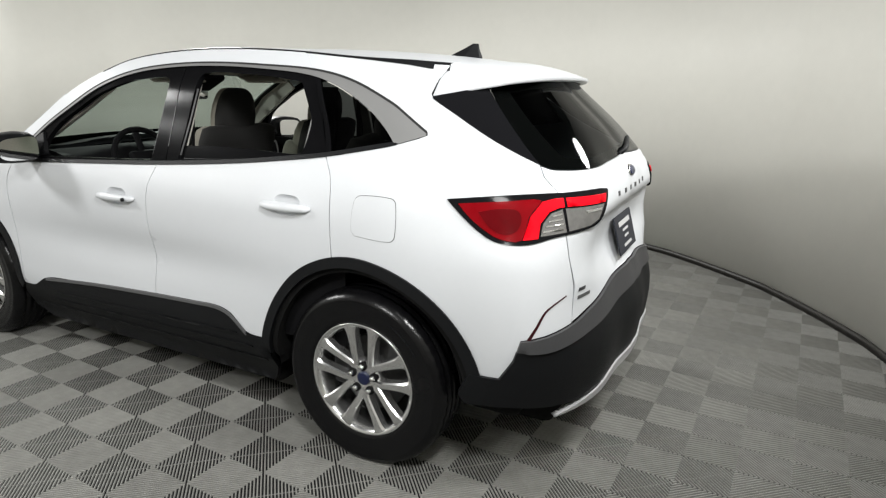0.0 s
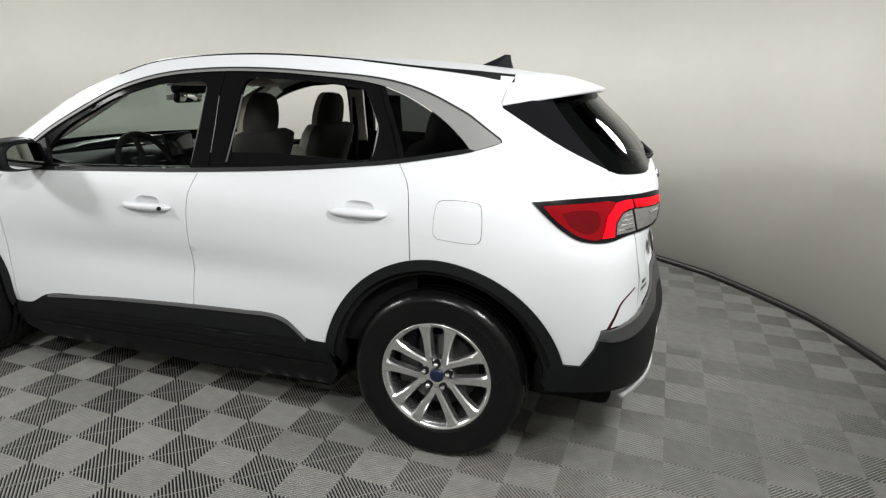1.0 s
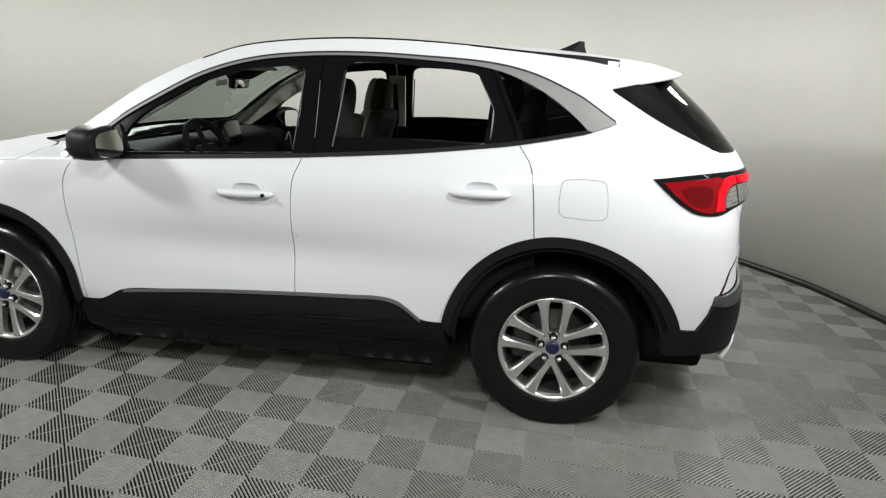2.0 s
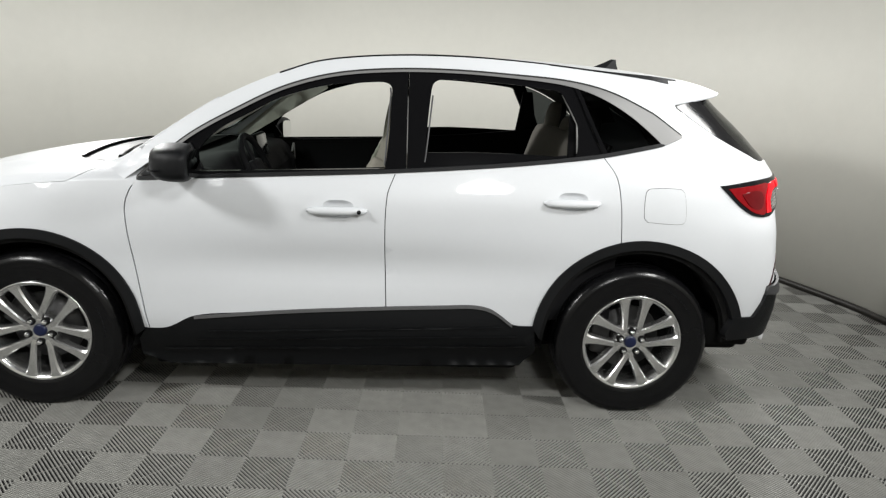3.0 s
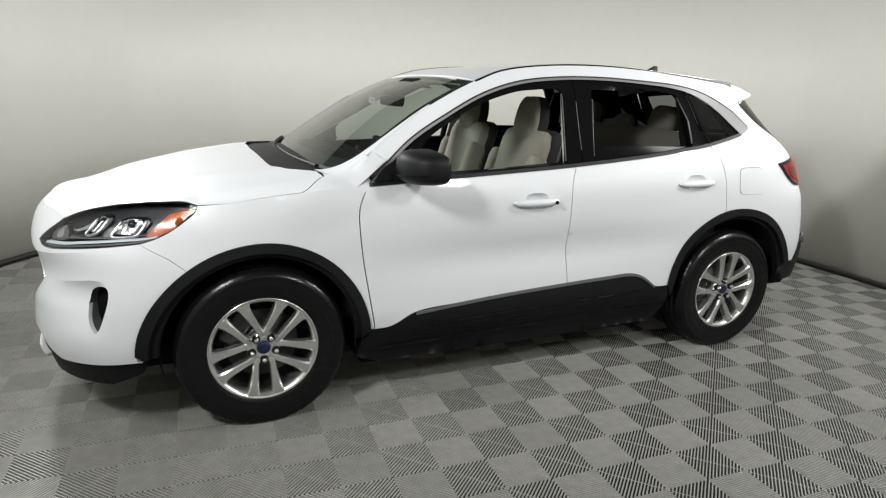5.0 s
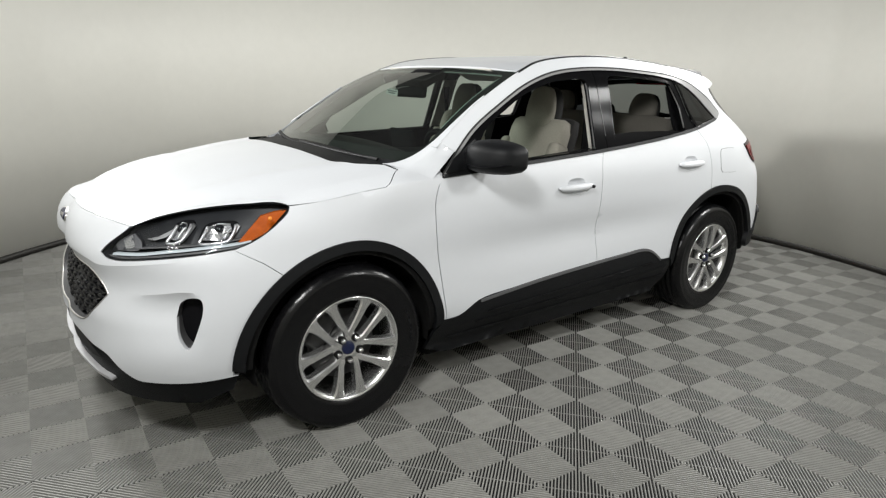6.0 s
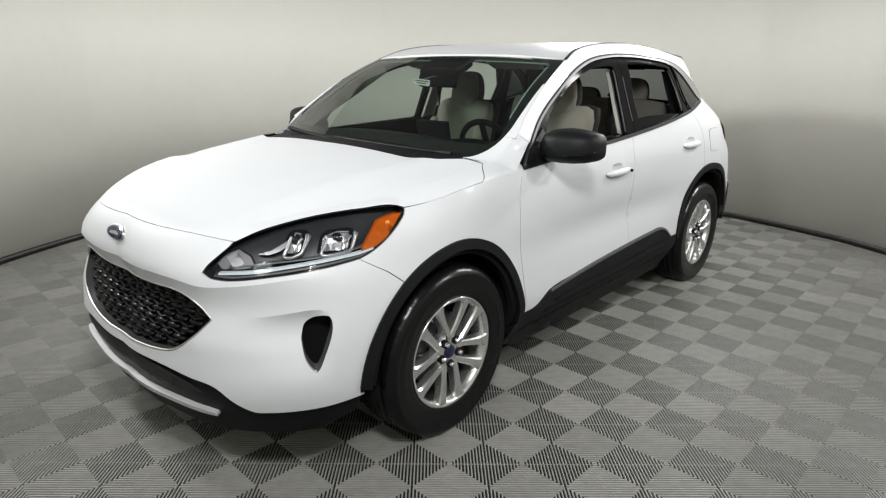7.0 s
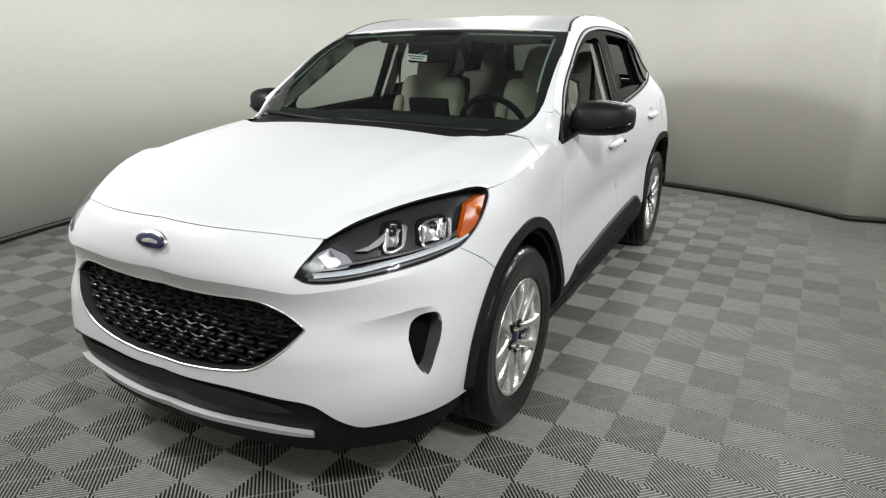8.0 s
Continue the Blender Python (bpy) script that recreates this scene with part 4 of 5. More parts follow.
for side in (1, -1):
    bm = bmesh.new()
    grid = []
    for j in range(17):
        g = j / 16
        p0, p1 = along_curve(high, g), along_curve(low, g)
        chord = p1 - p0
        t0 = (p0 - along_curve(higher, g)).normalized() * chord.length
        t1 = (along_curve(ahead, g) - p1).normalized() * chord.length
        t1 = chord.lerp(t1, ease(g / 0.35))
        t0 = chord.lerp(t0, ease(g / 0.35))
        col = []
        for i in range(17):
            k = i / 16
            col.append((2 * k**3 - 3 * k * k + 1) * p0 + (k**3 - 2 * k * k + k) * t0 + (3 * k * k - 2 * k**3) * p1 + (k**3 - k * k) * t1)
        grid.append(col)
    grid.append([p + Vector((0.007, 0.003, -0.012)) for p in grid[-1]])
    grid = [[bm.verts.new((p.x, p.y * side, p.z)) for p in col] for col in grid]
    for j in range(17):
        for i in range(16):
            bm.faces.new((grid[j][i], grid[j + 1][i], grid[j + 1][i + 1], grid[j][i + 1]))
    bmesh.ops.recalc_face_normals(bm, faces=bm.faces[:])
    part("pillar_foot", sharpen(bm, 50), PAINT, car)
glass_half = [(0.82, 0.0), (0.885, 0.05), (0.938, 0.13), (0.958, 0.20), (0.985, 0.32), (1.0, 0.46), (1.0, 1.0)]
GLASS_EDGE = glass_half + [(-v, w) for v, w in reversed(glass_half)]
windscreen = part("windscreen", panel(GLASS_EDGE, lambda v, w, e=0.0: screen_point(w, v, e), step=0.06, lip=0), WS_GLASS, car, "lightly green tinted windscreen")
frit_hole = []
for cx, cy, a0 in ((0.86, 0.885, 0), (-0.86, 0.885, 90), (-0.83, 0.22, 180), (0.83, 0.22, 270)):
    rx, ry = (0.065, 0.06) if a0 < 180 else (0.085, 0.09)
    frit_hole += [(cx + rx * math.cos(radians(a0 + 15 * k)), cy + ry * math.sin(radians(a0 + 15 * k))) for k in range(7)]
part("screen_band", panel(GLASS_EDGE, lambda v, w, e=0.0: screen_point(w, v, e - 0.004), [frit_hole], 0.06, 0), SEAM, windscreen, "black printed border")
part("sensor_patch", screen_patch(0.76, 0.985, -0.23, 0.23, out=-0.006), SEAM, windscreen, "dark sensor cover")
# pale strips just behind the glass, inside the printed border
for v0, v1 in ((-0.90, -0.24), (0.24, 0.90)):
    part("pale_edge_band", screen_patch(0.915, 0.938, v0, v1, 2, 10, -0.007), BAND, windscreen, "pale band along the glass edge")
for v0, v1 in ((-0.922, -0.905), (0.905, 0.922)):
    part("pale_edge_band", screen_patch(0.35, 0.88, v0, v1, 10, 2, -0.007), BAND, windscreen)
for y0, y1, lift in ((-0.60, 0.12, 0.0), (0.05, 0.68, 0.012)):
    pts = []
    for k in range(9):
        y = y0 + (y1 - y0) * k / 8
        v = y / 0.78
        pts.append(screen_point(0.004 + (0.03 + lift) * k / 8, max(-0.98, min(0.98, -v)), 0.016 + 0.2 * lift))
    pts = [Vector((p.x, y0 + (y1 - y0) * k / 8, p.z)) for k, p in enumerate(pts)]
    part("wiper", tube(pts, 0.011, 6), CLAD, car, "black wiper parked on the cowl")

ditch = curve2(DITCH)
edge_roof = [Vector(skin(p.x, p.y)) for p in ditch]
front_roof = [screen_point(1.0, -1 + 2 * k / 16) for k in range(17)]
right = [(p.x, p.y + 0.012) for p in edge_roof]
roof_outline = [(x, y) for x, y in right] + [(x, -y) for x, y in reversed(right)] + [(p.x + 0.008, p.y) for p in (sorted(front_roof, key=lambda q: -q.y))][1:-1]


def roof_z(x, y):
    """The roof's height, drawn to the rails at its sides."""
    zr = spline([p.x for p in edge_roof], [p.z for p in edge_roof], x)
    ye = spline([p.x for p in edge_roof], [-p.y for p in edge_roof], x)
    q = min(1, abs(y) / ye)
    zc = spline([-0.36, -0.2, 0.0, 0.3, 0.7, 1.1, 1.5, 1.9], [1.540, 1.573, 1.603, 1.630, 1.640, 1.630, 1.597, 1.53], x)
    return zr * q**2.5 + zc * (1 - q**2.5)


roof = part("roof", panel(roof_outline, lambda x, y, e=0.0: Vector((x, y, roof_z(x, y) + e)), step=0.06, lip=0.01), PAINT, car)
for side in (1, -1):
    bm = bmesh.new()
    cols = []
    for k, p in enumerate(q for q in edge_roof if q.x < 1.545):
        w = 0.008 + 0.018 * max(0, (p.x - 1.2) / 0.345)
        cols.append([bm.verts.new((p.x, side * (p.y + dy), p.z + dz)) for dy, dz in ((-0.006 - 0.4 * (w - 0.01), -0.012 - 1.0 * (w - 0.01)), (-0.004, 0.0), (w, 0.003), (w + 0.006, -0.008))])
    for k in range(len(cols) - 1):
        for q in range(3):
            bm.faces.new((cols[k][q], cols[k + 1][q], cols[k + 1][q + 1], cols[k][q + 1]))
    part("roof_moulding", bm, CLAD, car, "black roof ditch moulding")
    end_top = [p for p in curve2(DITCH) if 1.15 < p.x < 1.56]
    part("moulding_end", ribbon(end_top, [(p.x, p.y - 0.004 - 0.020 * ((p.x - 1.15) / 0.38) ** 1.2) for p in end_top], flank(side, 0.004), 0.006, 40, 2), CLAD, car, "black end of the roof ditch moulding")
# spoiler
front_keys = [(1.548, 0.0, roof_z(1.548, 0)), (1.546, -0.20, roof_z(1.546, 0.20)), (1.54, -0.40, roof_z(1.54, 0.40)), (1.535, -0.50, 1.566), (1.525, -0.535, 1.545), (1.518, -0.575, 1.50), (1.506, -0.60, 1.450)]
rear_keys = [(1.872, 0.0, 1.528), (1.862, -0.20, 1.526), (1.825, -0.40, 1.516), (1.775, -0.485, 1.505), (1.71, -0.525, 1.491), (1.62, -0.563, 1.472), (1.508, -0.601, 1.449)]
front_line, rear_line = curve2(front_keys, 6), curve2(rear_keys, 6)
bm = bmesh.new()
cols = []
for k in range(-len(front_line) + 1, len(front_line)):
    a, b = front_line[abs(k)], rear_line[abs(k)]
    sg = -1 if k > 0 else 1
    lean = abs(k) / (len(front_line) - 1)
    ring = []
    for q in range(9):
        w = q / 8
        p = a.lerp(b, w)
        puff = 0.016 * math.sin(math.pi * w) * (1 - lean)
        ring.append(bm.verts.new((p.x, sg * (p.y - 0.5 * puff * lean), p.z + puff)))
    for dx, dz in ((-0.002, -0.012), (-0.012, -0.020), (-0.05, -0.022)):
        ring.append(bm.verts.new((b.x + dx * (1 - lean), sg * b.y * (1 - 0.02 * abs(dx) / 0.05), b.z + dz * (1 - 0.7 * lean))))
    cols.append(ring)
for i in range(len(cols) - 1):
    for k in range(11):
        bm.faces.new((cols[i][k], cols[i + 1][k], cols[i + 1][k + 1], cols[i][k + 1]))
bmesh.ops.recalc_face_normals(bm, faces=bm.faces[:])
spoiler = part("roof_spoiler", sharpen(bm, 45), PAINT, car)
bm = bmesh.new()
cols = []
for k in range(-len(rear_line) + 1, len(rear_line)):
    b = rear_line[abs(k)]
    lean = abs(k) / (len(rear_line) - 1)
    sg = -1 if k > 0 else 1
    cols.append([bm.verts.new((b.x - 0.045 * (1 - lean), sg * b.y * 0.98, b.z - 0.021 * (1 - 0.7 * lean))), bm.verts.new((b.x - 0.17 * (1 - lean) - 0.01, sg * b.y * 0.96, b.z - 0.03 * (1 - lean) - 0.006))])
for a, b in zip(cols, cols[1:]):
    bm.faces.new((a[0], b[0], b[1], a[1]))
part("spoiler_underside", bm, CLAD, spoiler)
bm = bmesh.new()
box(bm, (1.765, -0.16, 1.478), (1.80, 0.16, 1.500), 0.006)
part("high_brake_lamp", bm, RED_LENS, spoiler)
# aerial fin
bm = bmesh.new()
rings = []
for k, (h, x0, x1, w) in enumerate(((0.0, 1.255, 1.425, 0.026), (0.012, 1.275, 1.425, 0.022), (0.04, 1.34, 1.415, 0.010), (0.062, 1.385, 1.412, 0.005))):
    z = roof_z(1.35, 0) - 0.004 + h
    rings.append([bm.verts.new((x, y, z + (x0 - x) * 0.05)) for x, y in ((x0, 0), ((x0 + x1) / 2, -w), (x1, -w * 0.8), (x1, w * 0.8), ((x0 + x1) / 2, w))])
for a, b in zip(rings, rings[1:]):
    for k in range(5):
        bm.faces.new((a[k - 1], a[k], b[k], b[k - 1]))
bm.faces.new(rings[-1])
part("roof_aerial", bm, CLAD, car, "black shark fin aerial", smooth=False)

# ---- tail ----
def tail_line(line):
    return [(TAIL - p[0], p[1]) for p in line]


def plate_hollow(s, z):
    a = ease((0.62 - s) / 0.20)
    b = ease((z - 0.735) / 0.16) * ease((1.04 - z) / 0.03)
    return -0.045 * a * b + 0.008 * math.exp(-(((z - 0.80) / 0.05) ** 2)) * (1 - a)


hatch_skin = bow(TAIL, 0, plate_hollow)
half = [tuple(p) for p in reversed(curve2(tail_line(GLASS_LOW)))]
half[0] = (0.0, half[0][1])
half = [(s, z - 0.004) for s, z in half] + [(TAIL - 2.064, 1.18), (TAIL - 2.104, 1.13), (TAIL - 2.119, 1.0), (TAIL - 2.130, 0.911), (TAIL - 2.155, 0.807), (TAIL - 2.147, 0.675)]
low = [tuple(p) for p in curve2(tail_line(HATCH_LOW))]
low[-1] = (0.0, low[-1][1])
half += [(s, z + 0.004) for s, z in low]
hatch = part("tailgate", panel(both(half), bow(TAIL, 0, plate_hollow), step=0.04), PAINT, car)
half = [tuple(p) for p in reversed(curve2(tail_line(GLASS_TOP[1:])))]
half[0] = (0.0, half[0][1])
half += [tuple(p) for p in curve2(tail_line(GLASS_LOW))]
half[-1] = (0.0, half[-1][1])
part("rear_window", panel(both(half), bow(TAIL, -0.004), step=0.05), REAR_GLASS, hatch, "dark tinted rear window")
ring_in = [(s * 0.86, 1.365 + (z - 1.365) * 0.80) for s, z in both(half)]
part("window_border", panel(both(half), bow(TAIL, -0.010), [ring_in], 0.04, 0), SEAM, hatch)
for side in (1, -1):
    tri = [tuple(p) for p in curve2(GLASS_TOP[:2])] + curve2([(1.868, 1.484), (1.97, 1.35), (2.06, 1.219)]) + [tuple(p) for p in curve2([(2.052, 1.222), (1.90, 1.289), (1.72, 1.374), (1.576, 1.440)])]
    part("tailgate_side_trim", panel(tri, flank(side, 0.003), step=0.035), GLOSS_BLACK, hatch, "gloss black trim beside the rear window")
part("rear_wiper", tube(curve2([(2.066, -0.075, 1.188), (2.092, -0.04, 1.214), (2.112, -0.01, 1.234), (2.102, 0.08, 1.242), (2.060, 0.28, 1.262)]), 0.0115, 8), CLAD, hatch, "black rear wiper")
bm = lathe([(0.0001, 0.022), (0.016, 0.020), (0.021, 0.010), (0.022, -0.04)], 16, "z")
bm.transform(Matrix.Translation((2.082, -0.04, 1.203)) @ Matrix.Rotation(radians(60), 4, "Y"))
part("wiper_hub", bm, CLAD, hatch)
tail_badge = part("tail_badge_rim", oval(bow(TAIL), 0.060, 0.024, 1.150, 0.005), CHROME, hatch, "blue oval badge with a chrome rim")
part("tail_badge_face", oval(bow(TAIL, 0.003), 0.054, 0.020, 1.150, 0.005), BADGE_BLUE, tail_badge)
for k in range(6):
    s = 0.275 - k * 0.11
    part("tail_letter", panel([(s - 0.014, 1.074), (s + 0.014, 1.074), (s + 0.014, 1.092), (s - 0.014, 1.092)], bow(TAIL, 0.002), step=0.03, lip=0.004), LETTER, hatch)
for s, z0, w, h in ((0.617, 0.780, 0.040, 0.012), (0.600, 0.750, 0.080, 0.013)):
    part("model_mark", panel([(s - w / 2, z0), (s + w / 2, z0), (s + w / 2, z0 + h), (s - w / 2, z0 + h)], lambda p, q, e=0.0: hatch_skin(p, q, e + 0.002), step=0.03, lip=0.003), LETTER if w < 0.05 else CLAD_GREY, hatch)


def on_plate(s, z, e=0.0):
    return Vector((2.170 + e - (z - 0.805) * 0.29, -s, z))


plate = part("number_plate", panel([(-0.155, 0.805), (0.155, 0.805), (0.155, 0.958), (-0.155, 0.958)], on_plate, step=0.05, lip=0.006), PLATE_DARK, hatch, "dark dealer plate with light bars")
for z0, w, h in ((0.914, 0.20, 0.020), (0.888, 0.10, 0.010), (0.862, 0.075, 0.009), (0.826, 0.14, 0.012)):
    part("plate_bar", panel([(-w / 2, z0), (w / 2, z0), (w / 2, z0 + h), (-w / 2, z0 + h)], lambda s, z, e=0.0: on_plate(s, z, e + 0.0025), step=0.05, lip=0.001), PLATE_INK, plate)
half = low[:]
half = [(s, z) for s, z in reversed(low)] + [(TAIL - 2.033, 0.652), (TAIL - 1.952, 0.640)] + [tuple(p) for p in curve2(tail_line(BUMP_MID))]
half[0], half[-1] = (0.0, half[0][1]), (0.0, half[-1][1])
part("bumper_step", panel(both(half), bow(TAIL, 0.012, lambda s, z: 0.10 * max(0, 0.74 - z) if s < 0.85 else 0.02 * max(0, 0.7 - z)), step=0.04), STEP_GREY, car, "dark grey rear bumper step")
half = [tuple(p) for p in reversed(curve2(tail_line(BUMP_MID)))] + [(TAIL - 1.93, 0.565), (TAIL - 1.892, 0.495), (TAIL - 1.80, 0.499), (TAIL - 1.765, 0.42), (TAIL - 1.785, 0.385), (TAIL - 1.95, 0.380), (TAIL - 2.08, 0.365), (TAIL - 2.3, 0.35), (0.0, 0.345)]
half[0] = (0.0, half[0][1])
part("rear_bumper", panel(both(half), bow(TAIL, 0.014), step=0.045, lip=0.03), CLAD, car, "black textured rear bumper")
half = [(0.0, 0.388), (0.40, 0.378), (0.55, 0.356), (0.70, 0.324), (0.72, 0.314), (0.50, 0.33), (0.0, 0.345)]
part("rear_skid", panel(both(half), bow(TAIL, 0.022), step=0.045, lip=0.03), SILVER, car, "silver rear skid strip")
for side in (1, -1):
    line = curve2([(1.970, 0.640), (2.0, 0.69), (2.027, 0.735), (2.062, 0.758), (2.115, 0.779)])
    part("reflector", panel(strip_between(line, [(p.x + 0.008 * (1 - k / len(line)) + 0.002, p.y - 0.003) for k, p in enumerate(line)]), flank(side, 0.0025), step=0.02, lip=0.005), REFLECTOR_RED, car, "slim dark red reflector")
    # tail lamp
    TL = curve2([(1.704, 1.107), (1.92, 1.126), (2.125, 1.132), (2.352, 1.129), (2.338, 1.088), (2.289, 1.026), (2.233, 1.003), (2.073, 0.985), (1.974, 0.967), (1.881, 0.972), (1.824, 1.0), (1.766, 1.048), (1.704, 1.107)], 4)[:-1]
    c = (2.02, 1.055)
    lamp_body = part("tail_lamp", panel(TL, flank(side, 0.006), step=0.035, lip=0.02), GLOSS_BLACK, car, "red and clear tail lamp with black surround")
    f2 = flank(side, 0.009)
    red = curve2([(1.745, 1.095), (1.92, 1.108), (2.03, 1.110), (1.985, 1.06), (1.955, 0.982), (1.885, 0.985), (1.835, 1.012), (1.785, 1.052), (1.745, 1.095)], 3)[:-1]
    part("red_lens", panel(red, f2, step=0.03, lip=0.004), RED_LENS, lamp_body)
    part("deep_lens", panel([tuple(p) for p in curve2([(1.815, 1.070), (1.88, 1.082), (1.945, 1.078), (1.958, 1.05), (1.940, 1.012), (1.90, 1.000), (1.855, 1.020), (1.815, 1.070)], 5)[:-1]], flank(side, 0.0115), step=0.03, lip=0.003), RED_DEEP, lamp_body)
    part("red_band", panel([(1.958, 0.982), (1.990, 1.06), (2.035, 1.106), (2.085, 1.115), (2.112, 1.116), (2.113, 1.086), (2.09, 1.084), (2.055, 1.072), (2.022, 1.035), (2.010, 0.986)], flank(side, 0.011), step=0.03, lip=0.005), RED_BRIGHT, lamp_body, "brighter red light band")
    part("red_band", panel([(2.124, 1.116), (2.325, 1.116), (2.312, 1.088), (2.126, 1.086)], flank(side, 0.011), step=0.03, lip=0.005), RED_BRIGHT, lamp_body, "brighter red light band")
    for k in range(4):
        z = 1.004 + 0.017 * k
        part("lens_flute", panel([(2.028 + 0.012 * k, z), (2.108 - 0.002 * k, z + 0.006), (2.107 - 0.002 * k, z + 0.011), (2.030 + 0.012 * k, z + 0.005)], flank(side, 0.0115), step=0.03, lip=0.004), CHROME, lamp_body)
    part("lens_flute", panel([(2.20, 1.068), (2.285, 1.071), (2.280, 1.063), (2.21, 1.060)], flank(side, 0.0115), step=0.03, lip=0.004), CHROME, lamp_body)
    part("clear_lens", panel([(2.020, 0.992), (2.032, 1.033), (2.062, 1.066), (2.105, 1.079), (2.118, 1.0)], f2, step=0.03, lip=0.004), CLEAR_LENS, lamp_body)
    part("clear_lens", panel([(2.128, 1.002), (2.118, 1.080), (2.305, 1.082), (2.268, 1.03), (2.225, 1.013)], f2, step=0.03, lip=0.004), CLEAR_LENS, lamp_body)
    # headlamp
    HL = inset(dense([tuple(p) for p in curve2(LAMP_TOP, 5)][:-1] + [tuple(p) for p in curve2(LAMP_LOW, 5)][:-1], 0.03), 0.003)
    housing = part("headlight", panel(HL, flank(side, -0.048), step=0.04, lip=0), LAMP_DARK, car, "dark headlight with bright reflectors and amber corner")
    bm = bmesh.new()
    a = [bm.verts.new(flank(side, -0.003)(*p)) for p in HL]
    b = [bm.verts.new(flank(side, -0.047)(*p)) for p in HL]
    for k in range(len(a)):
        bm.faces.new((a[k - 1], a[k], b[k], b[k - 1]))
    part("lamp_wall", bm, LAMP_DARK, housing)
    part("lens", panel(HL, flank(side, -0.001), step=0.04, lip=0), LENS_GLASS, housing, "clear headlight lens")
    part("turn_lens", panel([(-1.709, 0.958), (-1.655, 0.971), (-1.607, 0.976), (-1.649, 0.938), (-1.693, 0.899), (-1.74, 0.878), (-1.790, 0.873), (-1.754, 0.914)], flank(side, -0.012), step=0.025, lip=0.02), AMBER, housing, "amber turn signal lens")
    guide = curve2([(-1.745, 0.872), (-1.80, 0.863), (-1.86, 0.858), (-1.94, 0.850), (-2.04, 0.837), (-2.13, 0.823), (-2.245, 0.813)])
    part("light_guide", ribbon(guide, [(p.x, p.y + 0.0065) for p in guide], flank(side, -0.010), 0.02, 30), DRL, housing, "pale strip light guide")
    low_lip = curve2([(-1.73, 0.868), (-1.80, 0.854), (-1.87, 0.846), (-1.976, 0.834), (-2.074, 0.821), (-2.20, 0.805), (-2.26, 0.806)])
    part("lamp_sill", ribbon(low_lip, [(p.x, p.y + 0.006) for p in low_lip], flank(side, -0.014), 0.02, 30), CLAD_GREY, housing)
    shelf = curve2([(-1.75, 0.885), (-1.86, 0.868), (-1.98, 0.858), (-2.10, 0.846), (-2.20, 0.832)])
    part("lamp_shelf", ribbon(shelf, [(p.x, p.y + 0.004) for p in shelf], flank(side, -0.026), 0.02, 30), CLAD_GREY, housing)
    # two cells, each with a bright back wall, slanted blades and a bulb lens
    for u0, u1, z0, z1 in ((-2.052, -1.955, 0.864, 0.938), (-1.935, -1.790, 0.866, 0.938)):
        wide = u1 - u0
        part("lamp_cell", panel(curve2([(u0, z0 + 0.01), (u0 + 0.02, z1 - 0.012), (u0 + wide * 0.5, z1), (u1 - 0.004, z1 - 0.006), (u1 - 0.03, z0 + 0.012), (u0 + wide * 0.45, z0), (u0, z0 + 0.01)], 4)[:-1], flank(side, -0.040), step=0.02, lip=0.01), CABIN, housing)
        facets = panel(curve2([(u0 + 0.012, z0 + 0.014), (u0 + 0.030, z1 - 0.016), (u1 - 0.030, z1 - 0.010), (u1 - 0.040, z0 + 0.016), (u0 + 0.012, z0 + 0.014)], 3)[:-1], flank(side, -0.036), step=0.017, lip=0)
        deep = flank(side, -0.036)(u0, z0) - flank(side, -0.026)(u0, z0)
        for v in facets.verts:
            v.co += deep * random.uniform(-0.55, 0.55)
        part("reflector_facets", facets, FACET, housing, "faceted bright reflector", smooth=False)
        for line, thick in (
            ([(u0 + 0.034, z1 - 0.014), (u0 + 0.020, z0 + 0.024), (u0 + 0.012, z0 + 0.006), (u0 + 0.030, z0 + 0.002), (u1 - 0.046, z0 + 0.008), (u1 - 0.030, z0 + 0.016), (u1 - 0.012, z1 - 0.020), (u1 - 0.010, z1 - 0.008)], 0.0064),
            ([(u1 - 0.052, z0 + 0.014), (u1 - 0.036, z1 - 0.026), (u1 - 0.026, z1 - 0.018)], 0.0046),
            ([(u0 + 0.046, z1 - 0.012), (u0 + wide * 0.5, z1 - 0.004), (u1 - 0.030, z1 - 0.006)], 0.0022),
        ):
            part("reflector_blade", tube([flank(side, -0.024)(p.x, p.y) for p in curve2(line, 4)], thick, 6), SATIN_CHROME, housing)
        wing_in = [(u1 - 0.034, z0 + 0.010), (u1 - 0.024, z0 + 0.014), (u1 + 0.004, z1 - 0.014), (u1 - 0.008, z1 - 0.006)]
        part("cell_wing", panel(wing_in, flank(side, -0.030), step=0.02, lip=0.012), SATIN_CHROME, housing)
        bm = lathe([(0.0001, -0.014), (0.010, -0.012), (0.018, -0.006), (0.022, 0.004), (0.022, 0.015)], 20, "z")
        c0 = flank(side, -0.045)(u0 + wide * 0.50, z1 - 0.030)
        aim = (flank(side, 0.0)(u0 + wide * 0.50, z1 - 0.030) - c0).to_track_quat("-Z", "Y").to_matrix().to_4x4()
        bm.transform(Matrix.Translation(c0) @ aim)
        part("projector", bm, SCREEN, housing)
    for k in range(6):
        u = -2.128 + 0.011 * k
        part("comb_rib", tube([flank(side, -0.034)(u, 0.842 + 0.001 * k), flank(side, -0.030)(u + 0.010, 0.856 + 0.001 * k)], 0.0016, 5), SMOKED, housing)
    part("inner_reflector", panel([(-2.262, 0.842), (-2.240, 0.866), (-2.195, 0.884), (-2.150, 0.866), (-2.136, 0.846), (-2.150, 0.834), (-2.180, 0.829), (-2.240, 0.826)], flank(side, -0.028), step=0.02, lip=0.015), SMOKED, housing)
